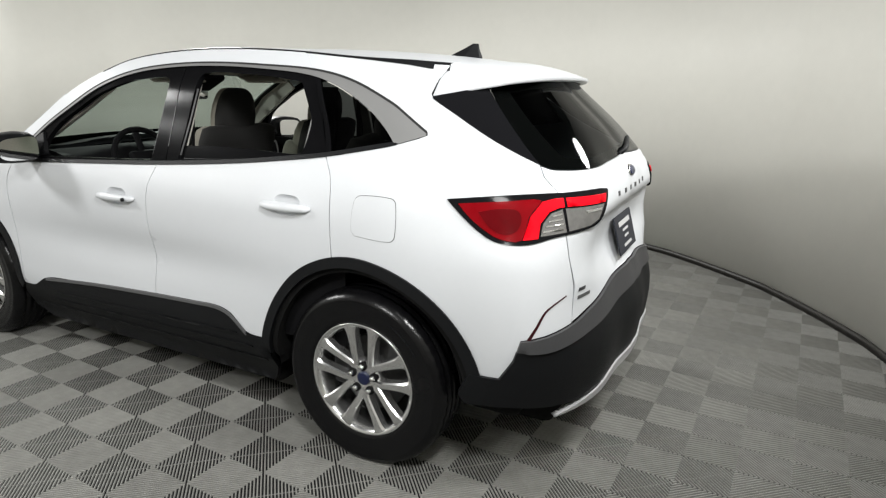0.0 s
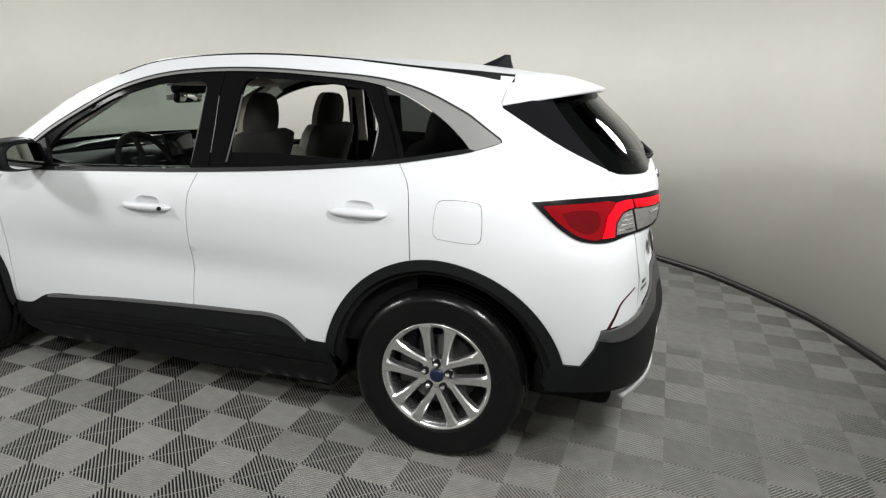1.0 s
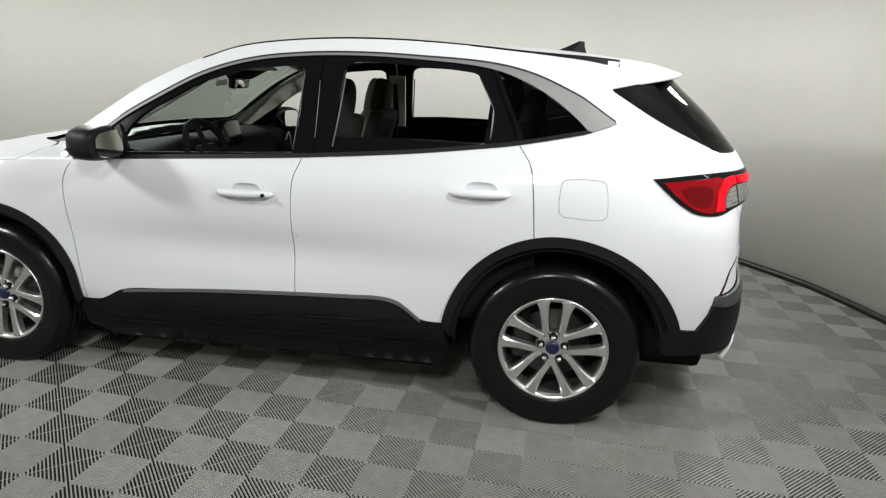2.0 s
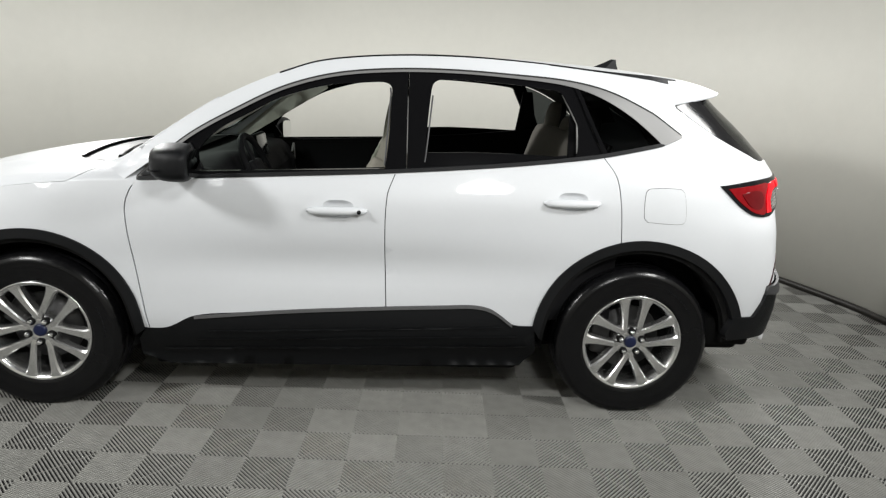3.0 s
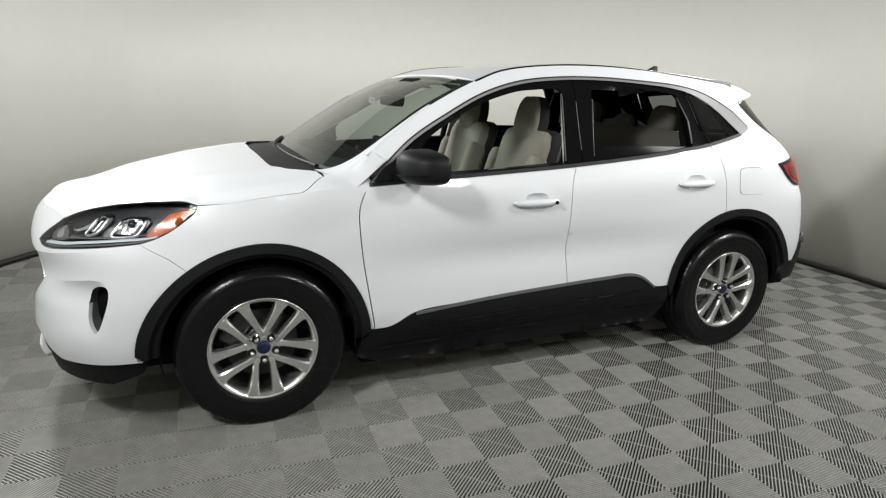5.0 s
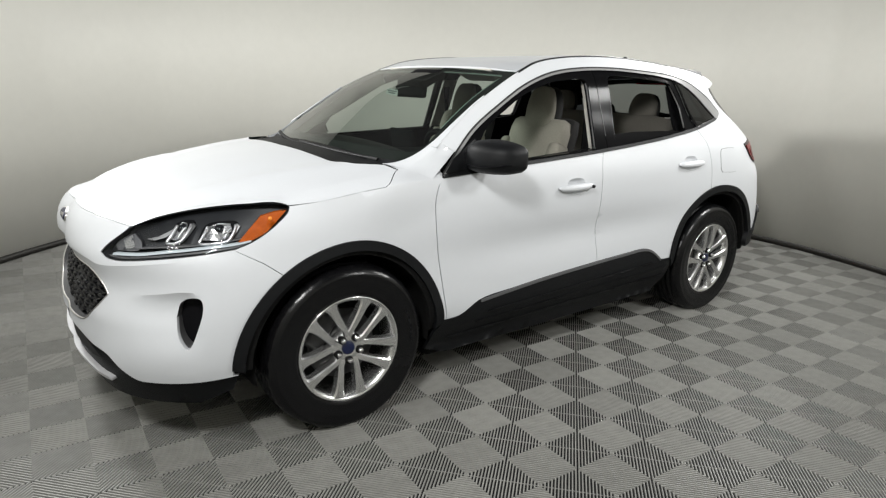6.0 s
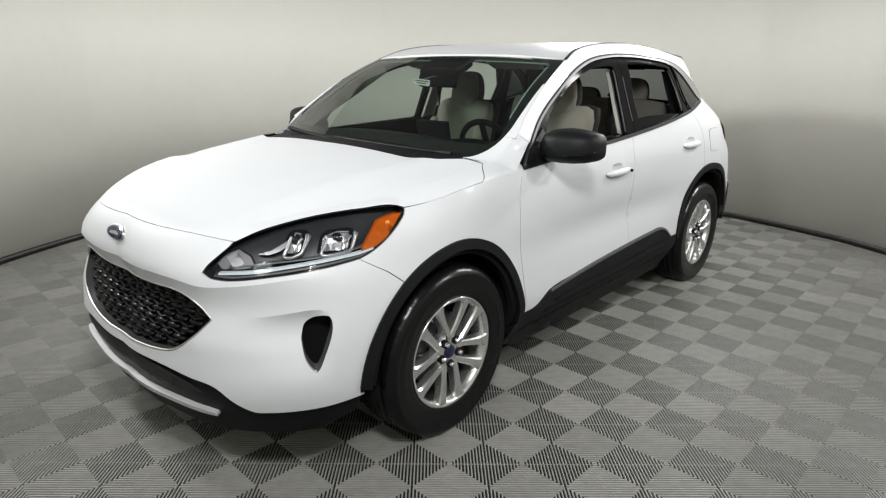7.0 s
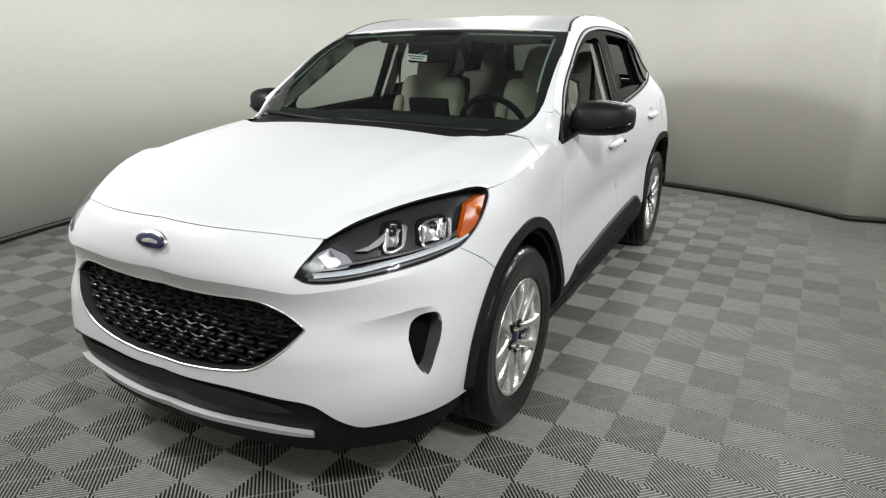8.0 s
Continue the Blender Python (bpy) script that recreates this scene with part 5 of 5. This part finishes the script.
    part("inner_facet", panel([(-2.232, 0.862), (-2.200, 0.880), (-2.168, 0.848), (-2.185, 0.833), (-2.206, 0.836)], flank(side, -0.026), step=0.02, lip=0.006), SATIN_CHROME, housing)
    # silver fin that leads into the first cell, and the bulb behind the amber lens
    part("lamp_fin", panel([(-2.128, 0.874), (-2.085, 0.884), (-2.045, 0.905), (-2.010, 0.925), (-2.025, 0.902), (-2.055, 0.884), (-2.090, 0.873)], flank(side, -0.026), step=0.02, lip=0.008), SATIN_CHROME, housing)
    bm = bmesh.new()
    bmesh.ops.create_uvsphere(bm, u_segments=14, v_segments=8, radius=0.009, matrix=Matrix.Translation(flank(side, -0.013)(-1.672, 0.949)))
    part("turn_bulb", bm, AMBER_BRIGHT, housing, "bright amber bulb")
    # mirror
    foot = panel([(-0.86, 1.075), (-0.80, 1.135), (-0.66, 1.215), (-0.60, 1.11), (-0.66, 1.085)], flank(side, 0.010), step=0.03, lip=0.02)
    mirror = part("door_mirror", foot, CLAD, car, "black plastic door mirror")
    bm = bmesh.new()
    rings = []
    for y, cx, hx, zl, zh in ((0.850, -0.690, 0.028, 1.088, 1.165), (0.868, -0.684, 0.050, 1.082, 1.192), (0.90, -0.676, 0.066, 1.078, 1.208), (0.95, -0.668, 0.074, 1.076, 1.214), (1.00, -0.660, 0.075, 1.078, 1.212), (1.05, -0.648, 0.070, 1.083, 1.206), (1.085, -0.636, 0.058, 1.092, 1.198), (1.103, -0.626, 0.042, 1.104, 1.186), (1.110, -0.622, 0.020, 1.125, 1.165)):
        ring = []
        for k in range(28):
            a = 2 * math.pi * k / 28
            ca, sa = math.cos(a), math.sin(a)
            e = 0.42 if ca > 0 else 0.85
            x = cx + 1.2 * (hx * 0.72 if ca > 0 else hx * 1.15) * math.copysign(abs(ca) ** e, ca)
            zm, hz = (zl + zh) / 2 + 0.004, 0.56 * (zh - zl)
            z = zm + hz * math.copysign(abs(sa) ** 0.62, sa)
            # lower shell stands a little proud of the cap
            if z < zl + 0.038:
                x = cx + (x - cx) * 1.035
            ring.append(bm.verts.new((x, -side * y, z)))
        rings.append(ring)
    for a, b in zip(rings, rings[1:]):
        for k in range(28):
            bm.faces.new((a[k - 1], a[k], b[k], b[k - 1]))
    bm.faces.new(rings[0])
    bm.faces.new(rings[-1])
    bmesh.ops.recalc_face_normals(bm, faces=bm.faces[:])
    part("mirror_shell", sharpen(bm, 50), CLAD, mirror)
    # lip where the cap meets the lower shell
    lip = [(-0.745, 0.862, 1.112), (-0.770, 0.90, 1.113), (-0.779, 0.95, 1.114), (-0.772, 1.00, 1.116), (-0.752, 1.05, 1.120), (-0.722, 1.085, 1.126), (-0.686, 1.106, 1.132)]
    part("mirror_lip", tube([(x, -side * y, z) for x, y, z in lip], 0.004, 6), GLOSS_BLACK, mirror)
    bm = bmesh.new()
    box(bm, (-0.735, -0.90, 1.082), (-0.655, -0.835, 1.125), 0.012, 3, m=Matrix.Diagonal((1, side, 1, 1)))
    part("mirror_stalk", bm, CLAD, mirror)
    bm = bmesh.new()
    ring = []
    for k in range(28):
        a = 2 * math.pi * k / 28
        ca, sa = math.cos(a), math.sin(a)
        y = 0.98 + 0.098 * math.copysign(abs(ca) ** 0.5, ca)
        z = 1.145 + (0.056 - 0.01 * ca) * math.copysign(abs(sa) ** 0.5, sa)
        ring.append(bm.verts.new((-0.5915 + 0.10 * (y - 0.98), -side * y, z)))
    bm.faces.new(ring)
    part("mirror_glass", bm, MIRROR, mirror, "mirror glass")

# ---- underbody ----
bm = bmesh.new()
box(bm, (-2.0, -0.60, 0.20), (2.05, 0.60, 0.40), 0.04)
# hung below true clearance to block light under the sills
box(bm, (-0.90, -0.79, 0.160), (0.84, 0.79, 0.30), 0.03)
box(bm, (-2.12, -0.45, 0.30), (-1.0, 0.45, 0.80), 0.05)
# added corner boxes, only to block light under the rear bumper
for q in (1, -1):
    box(bm, (1.74, 0.54 if q > 0 else -0.80, 0.31), (1.98, 0.80 if q > 0 else -0.54, 0.46), 0.03)
part("underbody", bm, UNDER, car)
bm = bmesh.new()
box(bm, (1.0, -0.66, 0.40), (1.92, 0.66, 0.98), 0.05)
part("boot_floor", bm, CABIN, car)


# ---- wheels ----
def tyre_mesh():
    half = [(0.216, -0.080), (0.228, -0.098), (0.240, -0.1035), (0.246, -0.1065), (0.252, -0.106), (0.275, -0.1125), (0.30, -0.1145), (0.318, -0.1125), (0.322, -0.1140), (0.328, -0.1125), (0.343, -0.102), (0.354, -0.090), (0.3595, -0.072), (0.3605, -0.062), (0.353, -0.060), (0.353, -0.050), (0.3615, -0.048), (0.362, -0.024), (0.354, -0.022), (0.354, -0.012), (0.362, -0.010)]
    bm = lathe(half + [(r, -y) for r, y in reversed(half)], 144)
    for v in bm.verts:
        a = math.atan2(v.co.z, v.co.x)
        r = math.hypot(v.co.x, v.co.z)
        if r > 0.349 and abs(v.co.y) > 0.06 and round(a / (2 * math.pi) * 144) % 3 == 0:
            k = (r - 0.0035) / r
            v.co.x, v.co.z = v.co.x * k, v.co.z * k
        if v.co.z < -0.347:
            v.co.z = -0.347
    return sharpen(bm, 40)


def bar(bm, path, widths, normal_y, depth):
    """A spoke along path (radial x, across z, height y)."""
    rings = []
    for (p, w, d) in zip(path, widths, depth):
        px, py, pz = p
        rings.append([bm.verts.new((px, py + dy, pz + dz)) for dz, dy in ((-w * 0.5, 0.007), (-w * 0.34, 0.0), (w * 0.34, 0.0), (w * 0.5, 0.007), (w * 0.58, d), (-w * 0.58, d))])
    for a, b in zip(rings, rings[1:]):
        for k in range(6):
            bm.faces.new((a[k - 1], a[k], b[k], b[k - 1]))
    bm.faces.new(rings[0])
    bm.faces.new(rings[-1])
    return rings


wheel = new("wheel")
wheel.parent = car
part("tyre", tyre_mesh(), RUBBER, wheel, "black rubber road tyre")
for k in range(7):
    a = radians(34 + 4.2 * k)
    bm = bmesh.new()
    box(bm, (-0.006 if k % 3 else -0.009, -0.001, -0.0035), (0.006, 0.001, 0.0035), m=Matrix.Translation((0.292 * math.cos(a), -0.1145, 0.292 * math.sin(a))) @ Matrix.Rotation(math.pi / 2 - a, 4, "Y"))
    part("sidewall_mark", bm, CLAD, wheel, smooth=False)
rim = part("rim", sharpen(lathe([(0.226, -0.094), (0.231, -0.1005), (0.2295, -0.1035), (0.2255, -0.1035), (0.218, -0.098), (0.209, -0.088), (0.206, -0.06), (0.203, 0.0), (0.205, 0.09)], 72), 50), ALLOY, wheel, "silver alloy rim with five pairs of spokes")
for k in range(10):
    pair, sg = k // 2, 1 if k % 2 else -1
    bm = bmesh.new()
    path = [(0.045, -0.084, sg * 0.026), (0.075, -0.091, sg * 0.0355), (0.110, -0.095, sg * 0.039), (0.150, -0.098, sg * 0.044), (0.185, -0.100, sg * 0.050), (0.203, -0.1005, sg * 0.055), (0.2135, -0.1005, sg * 0.058)]
    bar(bm, path, [0.036, 0.027, 0.029, 0.034, 0.042, 0.056, 0.072], 0, [0.05, 0.045, 0.04, 0.036, 0.034, 0.032, 0.032])
    bm.transform(Matrix.Rotation(radians(-90 + 72 * pair), 4, "Y"))
    bmesh.ops.recalc_face_normals(bm, faces=bm.faces[:])
    part("spoke", sharpen(bm, 28), ALLOY, wheel)
bm = lathe([(0.0001, -0.080), (0.026, -0.080), (0.032, -0.083), (0.050, -0.085), (0.064, -0.081), (0.071, -0.070), (0.073, -0.03)], 40)
part("hub", sharpen(bm, 40), ALLOY, wheel)
bm = lathe([(0.0001, -0.091), (0.020, -0.0905), (0.0265, -0.088), (0.0285, -0.084), (0.029, -0.07)], 32)
part("hub_cap", bm, BADGE_BLUE, wheel, "dark blue centre cap")
for k in range(5):
    a = radians(90 + 72 * k)
    bm = lathe([(0.0001, -0.107), (0.007, -0.107), (0.0100, -0.103), (0.0115, -0.080)], 12)
    bm.transform(Matrix.Translation((0.052 * math.cos(a), 0, 0.052 * math.sin(a))))
    part("lug_nut", bm, CHROME, wheel)
    # black disc round the nut stands in for a shaded recess
    bm = lathe([(0.0001, -0.0925), (0.0165, -0.0925), (0.0175, -0.088), (0.0175, -0.07)], 16)
    bm.transform(Matrix.Translation((0.052 * math.cos(a), 0, 0.052 * math.sin(a))))
    part("lug_recess_shade", bm, UNDER, wheel)
bm = lathe([(0.0001, -0.030), (0.075, -0.030), (0.078, -0.018), (0.152, -0.016), (0.155, 0.0), (0.152, 0.01), (0.0001, 0.01)], 48)
part("brake_disc", sharpen(bm), DISC_STEEL, wheel, "worn steel brake disc")
bm = bmesh.new()
box(bm, (-0.175, -0.045, -0.075), (-0.085, 0.05, 0.085), 0.02, 3)
part("brake_caliper", bm, DISC_STEEL, wheel)
bm = lathe([(0.0001, 0.02), (0.2045, 0.02), (0.2045, 0.03), (0.0001, 0.03)], 40)
part("brake_shield", bm, UNDER, wheel)
HUB_Z = 0.3555
TRACK = 0.789
for piece in wheel.children_recursive:
    piece.data.transform(Matrix.Diagonal((1.024, 1.0, 1.024, 1.0)))
wheel.matrix_basis = pose(1.355, -TRACK, HUB_Z)
copy_thing(wheel, pose(-1.355, -TRACK, HUB_Z, 0, 180 - 144, 0))
copy_thing(wheel, pose(1.355, TRACK, HUB_Z, 0, 0, 180))
copy_thing(wheel, pose(-1.355, TRACK, HUB_Z, 0, 0, 180))


# ---- cabin ----
def pad(name, size, m, mat, parent, bevel=0.05, label="", bulge=0.0):
    bm = bmesh.new()
    box(bm, [-s / 2 for s in size], [s / 2 for s in size])
    bmesh.ops.subdivide_edges(bm, edges=bm.edges[:], cuts=7, use_grid_fill=True)
    hx, hy, hz = [s / 2 for s in size]
    for v in bm.verts:
        c = v.co
        core = Vector([max(-(h - bevel), min(h - bevel, q)) for h, q in zip((hx, hy, hz), c)])
        d = c - core
        if d.length > 1e-6:
            v.co = core + d.normalized() * min(bevel, max(abs(d.x), abs(d.y), abs(d.z)))
        v.co.x += bulge * (1 - (v.co.y / hy) ** 2) * (1 - (v.co.z / hz) ** 2) * (1 if v.co.x > 0 else -1)
    bm.transform(m)
    return part(name, bm, mat, parent, label)


def head_pad(name, size, m, mat, parent, label="", n=20, rows=12):
    """A rounded headrest cushion, taller than wide, drawn in towards its top."""
    bm = bmesh.new()
    hx, hy, hz = [q / 2 for q in size]
    rings = []
    for i in range(1, rows):
        v = -math.pi / 2 + math.pi * i / rows
        r, z = abs(math.cos(v)) ** 0.55, math.copysign(abs(math.sin(v)) ** 0.8, math.sin(v))
        taper = 1 - 0.14 * max(0.0, z)
        ring = []
        for k in range(n):
            a = 2 * math.pi * k / n
            ca, sa = math.cos(a), math.sin(a)
            ring.append(bm.verts.new((hx * r * math.copysign(abs(ca) ** 0.75, ca), hy * r * taper * math.copysign(abs(sa) ** 0.75, sa), hz * z)))
        rings.append(ring)
    for a, b in zip(rings, rings[1:]):
        for k in range(n):
            bm.faces.new((a[k - 1], a[k], b[k], b[k - 1]))
    bm.faces.new(rings[0])
    bm.faces.new(rings[-1])
    bmesh.ops.recalc_face_normals(bm, faces=bm.faces[:])
    bm.transform(m)
    return part(name, bm, mat, parent, label)


def seat(x, y, wide, label):
    base = pad("seat", (0.52, wide, 0.18), pose(x - 0.14, y, 0.66, 0, -6, 0), FABRIC, car, 0.06, label)
    lean = 17
    pad("backrest", (0.13, wide * 0.92, 0.62), pose(x + 0.16, y, 0.97, 0, lean, 0), FABRIC, base, 0.064, "beige cloth backrest", 0.01)
    for sg in (1, -1):
        pad("side_bolster", (0.14, 0.085, 0.44), pose(x + 0.118, y + sg * (wide / 2 - 0.045), 0.93, 0, lean, 0), FABRIC, base, 0.042)
    pad("seat_shell", (0.09, wide * 0.96, 0.63), pose(x + 0.205, y, 0.97, 0, lean, 0), FABRIC_DARK, base, 0.044, "black seat back")
    head_pad("headrest", (0.085, 0.222, 0.272), pose(x + 0.220, y, 1.318, 0, 10, 0), FABRIC, base, "beige cloth headrest")
    head_pad("headrest_shell", (0.115, 0.234, 0.278), pose(x + 0.262, y, 1.315, 0, 10, 0), FABRIC_DARK, base)
    for sg in (1, -1):
        part("headrest_post", tube([(x + 0.235, y + sg * 0.07, 1.20), (x + 0.25, y + sg * 0.07, 1.28)], 0.007), CHROME, base)
    return base


seat(-0.02, -0.37, 0.50, "beige cloth front seat with black back")
seat(-0.02, 0.37, 0.50, "beige cloth front seat with black back")
# bench and headrest cushions carry the cabin shade in their colour
bench = pad("rear_bench", (0.50, 1.26, 0.17), pose(0.78, 0, 0.70, 0, -5, 0), FABRIC_SHADED, car, 0.06, "beige cloth rear bench, colour darkened for cabin shade, with black headrests")
pad("bench_back", (0.14, 1.26, 0.60), pose(1.08, 0, 0.99, 0, 18, 0), FABRIC_SHADED, bench, 0.06)
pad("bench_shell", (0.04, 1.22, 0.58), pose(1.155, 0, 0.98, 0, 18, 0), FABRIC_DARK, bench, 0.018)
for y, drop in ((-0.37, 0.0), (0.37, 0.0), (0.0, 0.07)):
    head_pad("rear_headrest", (0.09, 0.215, 0.21), pose(1.175, y, 1.318 - drop, 0, 10, 0), FABRIC_SHADED, bench)
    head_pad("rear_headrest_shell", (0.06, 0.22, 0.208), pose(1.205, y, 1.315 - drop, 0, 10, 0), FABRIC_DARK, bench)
# belts on the pillars
for sg in (1, -1):
    part("seat_belt", tube([(0.26, sg * 0.66, 1.42), (0.27, sg * 0.67, 1.2), (0.24, sg * 0.69, 0.9)], 0.022, 6, 0.25), CABIN, car)
# cabin floor, bulkhead, tray
bm = bmesh.new()
box(bm, (-1.0, -0.76, 0.40), (1.35, 0.76, 0.44), 0.01)
part("cabin_floor", bm, CABIN, car)
bm = bmesh.new()
box(bm, (1.28, -0.66, 0.98), (1.95, 0.66, 1.0), 0.008)
part("load_cover", bm, CABIN, car)


def dash_z(x, y):
    return spline([-1.02, -0.85, -0.66, -0.55, -0.50], [1.085, 1.105, 1.10, 1.06, 0.98], x) + (0.035 * math.exp(-(((y + 0.37) / 0.2) ** 2)) * math.exp(-(((x + 0.60) / 0.1) ** 2)))


dash = part("dashboard", panel([(-1.02, -0.70), (-0.50, -0.78), (-0.50, 0.78), (-1.02, 0.70)], lambda x, y, e=0.0: Vector((x, y, dash_z(x, y) + e)), step=0.05, lip=0.35), CABIN, car, "black soft dashboard")
bm = bmesh.new()
box(bm, (-0.03, -0.115, -0.07), (0.0, 0.115, 0.07), 0.008, m=pose(-0.535, -0.03, 1.13, 0, -12, 0))
screen = part("centre_screen", bm, CABIN, dash, "dark upright centre screen")
bm = bmesh.new()
box(bm, (-0.002, -0.105, -0.06), (0.0025, 0.105, 0.06), 0.002, m=pose(-0.533, -0.03, 1.13, 0, -12, 0))
part("screen_face", bm, SCREEN, screen)
bm = bmesh.new()
box(bm, (-0.52, -0.11, 0.55), (0.25, 0.11, 0.78), 0.03)
part("centre_console", bm, CABIN, car)
for sg in (1, -1):
    part("air_vent", tube(curve2([(-0.505, sg * 0.66, 1.02), (-0.50, sg * 0.71, 1.07), (-0.50, sg * 0.74, 0.96)]), 0.006), TRIM, dash)
ring = [(0.185 * math.cos(2 * math.pi * k / 36), 0.185 * math.sin(2 * math.pi * k / 36)) for k in range(37)]
tilt = pose(-0.475, -0.37, 1.04, 0, -114, 0)
wheel_ring = part("steering_wheel", tube([tilt @ Vector((q, p, 0)) for p, q in ring], 0.016, 8), CABIN, car, "black steering wheel")
bm = bmesh.new()
box(bm, (-0.06, -0.085, -0.015), (0.06, 0.085, 0.03), 0.02, 3, tilt)
for a in (0, 180, 270):
    box(bm, (0.05, -0.02, -0.002), (0.18, 0.02, 0.012), 0.005, 1, tilt @ pose(0, 0, 0, 0, 0, a + 90))
part("wheel_centre", bm, CABIN, wheel_ring)
part("steering_column", tube([tilt @ Vector((0, 0, 0.02)), tilt @ Vector((0.0, 0, 0.20))], 0.05, 12), CABIN, car)
bm = bmesh.new()
box(bm, (-0.02, -0.125, -0.035), (0.02, 0.125, 0.035), 0.016, 3, pose(-0.485, 0.0, 1.405, 0, 8, 8))
rv = part("cabin_mirror", bm, CABIN, car, "black rear-view mirror on the windscreen")
bm = bmesh.new()
box(bm, (0.0, -0.115, -0.028), (0.0215, 0.115, 0.028), 0.004, 1, pose(-0.485, 0.0, 1.405, 0, 8, 8))
part("mirror_face", bm, MIRROR, rv)
part("mirror_arm", tube([(-0.485, 0, 1.41), (-0.487, 0, 1.44), (-0.475, 0, 1.466)], 0.012), CABIN, rv)
bm = bmesh.new()
box(bm, (-0.085, -0.135, -0.03), (0.085, 0.135, 0.022), 0.018, 3, pose(-0.42, 0.0, 1.478, 0, -26, 0))
part("sensor_housing", bm, CABIN, car, "black sensor housing under the roof edge")
bm = panel([(x - 0.0, y) for x, y in roof_outline], lambda x, y, e=0.0: Vector((x * 0.985 + 0.01, y * 0.96, roof_z(x, y) - 0.035 + e)), step=0.09, lip=0)
part("headliner", bm, LINER, car, "light grey cloth headliner")
for sg in (1, -1):
    bm = bmesh.new()
    box(bm, (-0.02, -0.17, -0.006), (0.13, 0.17, 0.006), 0.005, 2, pose(-0.30, sg * 0.33, 1.525, 0, 22, 0))
    part("sun_visor", bm, LINER, car)
tag_pose = pose(-0.60, 0.015, 1.398, 4, 8, 0)
tag_bm = bmesh.new()
box(tag_bm, (-0.0015, -0.060, -0.016), (0.0015, 0.060, 0.016), 0.001, 1, tag_pose)
hang_tag = tagged(part("hang_tag", tag_bm, PAPER, smooth=False), "small white paper tag hanging from the cabin mirror", "tag")
part("tag_string", tube([(-0.60, 0.01, 1.412), (-0.55, 0, 1.425), (-0.50, 0, 1.43)], 0.0018, 5), PAPER, hang_tag)
for dz, half_w in ((0.006, 0.050), (-0.005, 0.038)):
    bm = bmesh.new()
    box(bm, (-0.0025, -half_w, dz - 0.003), (-0.0012, half_w, dz + 0.003), 0, 1, tag_pose)
    part("tag_bar", bm, CLAD_GREY, hang_tag, smooth=False)

# ---- floor tiles ----
PITCH, TURN, OFF_X, OFF_Y, RIBS = 0.2005, -2.5, -0.0885, 0.097, 22


def tile_mesh():
    """Two by two fields of diagonal ribs over a bed coloured as gap shade, with a cross rib in each."""
    bm = bmesh.new()
    def prism(quad, z1, z0=-0.017):
        top = [bm.verts.new((x, y, z1)) for x, y in quad]
        low = [bm.verts.new((x, y, z0)) for x, y in quad]
        bm.faces.new(top)
        for k in range(len(top)):
            bm.faces.new((top[k - 1], low[k - 1], low[k], top[k]))
    p = PITCH
    for i in range(2):
        for j in range(2):
            flip = (i + j) % 2 == 0
            def at(x, y):
                return ((p - x if flip else x) + i * p, y + j * p)
            step = 2 * p / RIBS
            for k in range(RIBS):
                rows_z = ((0.26, -0.0066), (0.31, -0.0012), (0.35, 0.0), (0.65, 0.0), (0.69, -0.0012), (0.74, -0.0066))
                line = []
                for q, z in rows_z:
                    c = step * (k + q)
                    a, b = ((c, 0), (0, c)) if c <= p else ((p, c - p), (c - p, p))
                    line.append((bm.verts.new((*at(*a), z)), bm.verts.new((*at(*b), z))))
                for (a0, a1), (b0, b1) in zip(line, line[1:]):
                    bm.faces.new((a0, b0, b1, a1))
            h = 0.003
            prism([at(h, 0), at(p, p - h), at(p - h, p), at(0, h)], -0.0050, -0.0066)
    mesh = bpy.data.meshes.new("floor_tile")
    bm.to_mesh(mesh)
    bm.free()
    mesh.materials.append(TILE)
    return mesh


TILE_MESH = tile_mesh()
turn = pose(0, 0, 0, 0, 0, TURN)
for i in range(-12, 12):
    for j in range(-12, 12):
        base = turn @ Vector((OFF_X + 2 * i * PITCH, OFF_Y + 2 * j * PITCH, 0))
        mid = turn @ Vector((OFF_X + (2 * i + 1) * PITCH, OFF_Y + (2 * j + 1) * PITCH, 0))
        if mid.length > wall_radius(math.degrees(math.atan2(mid.y, mid.x))) + 0.22:
            continue
        tile = new("floor_tile", TILE_MESH)
        tile.parent = floor
        tile.matrix_basis = Matrix.Translation(base) @ turn
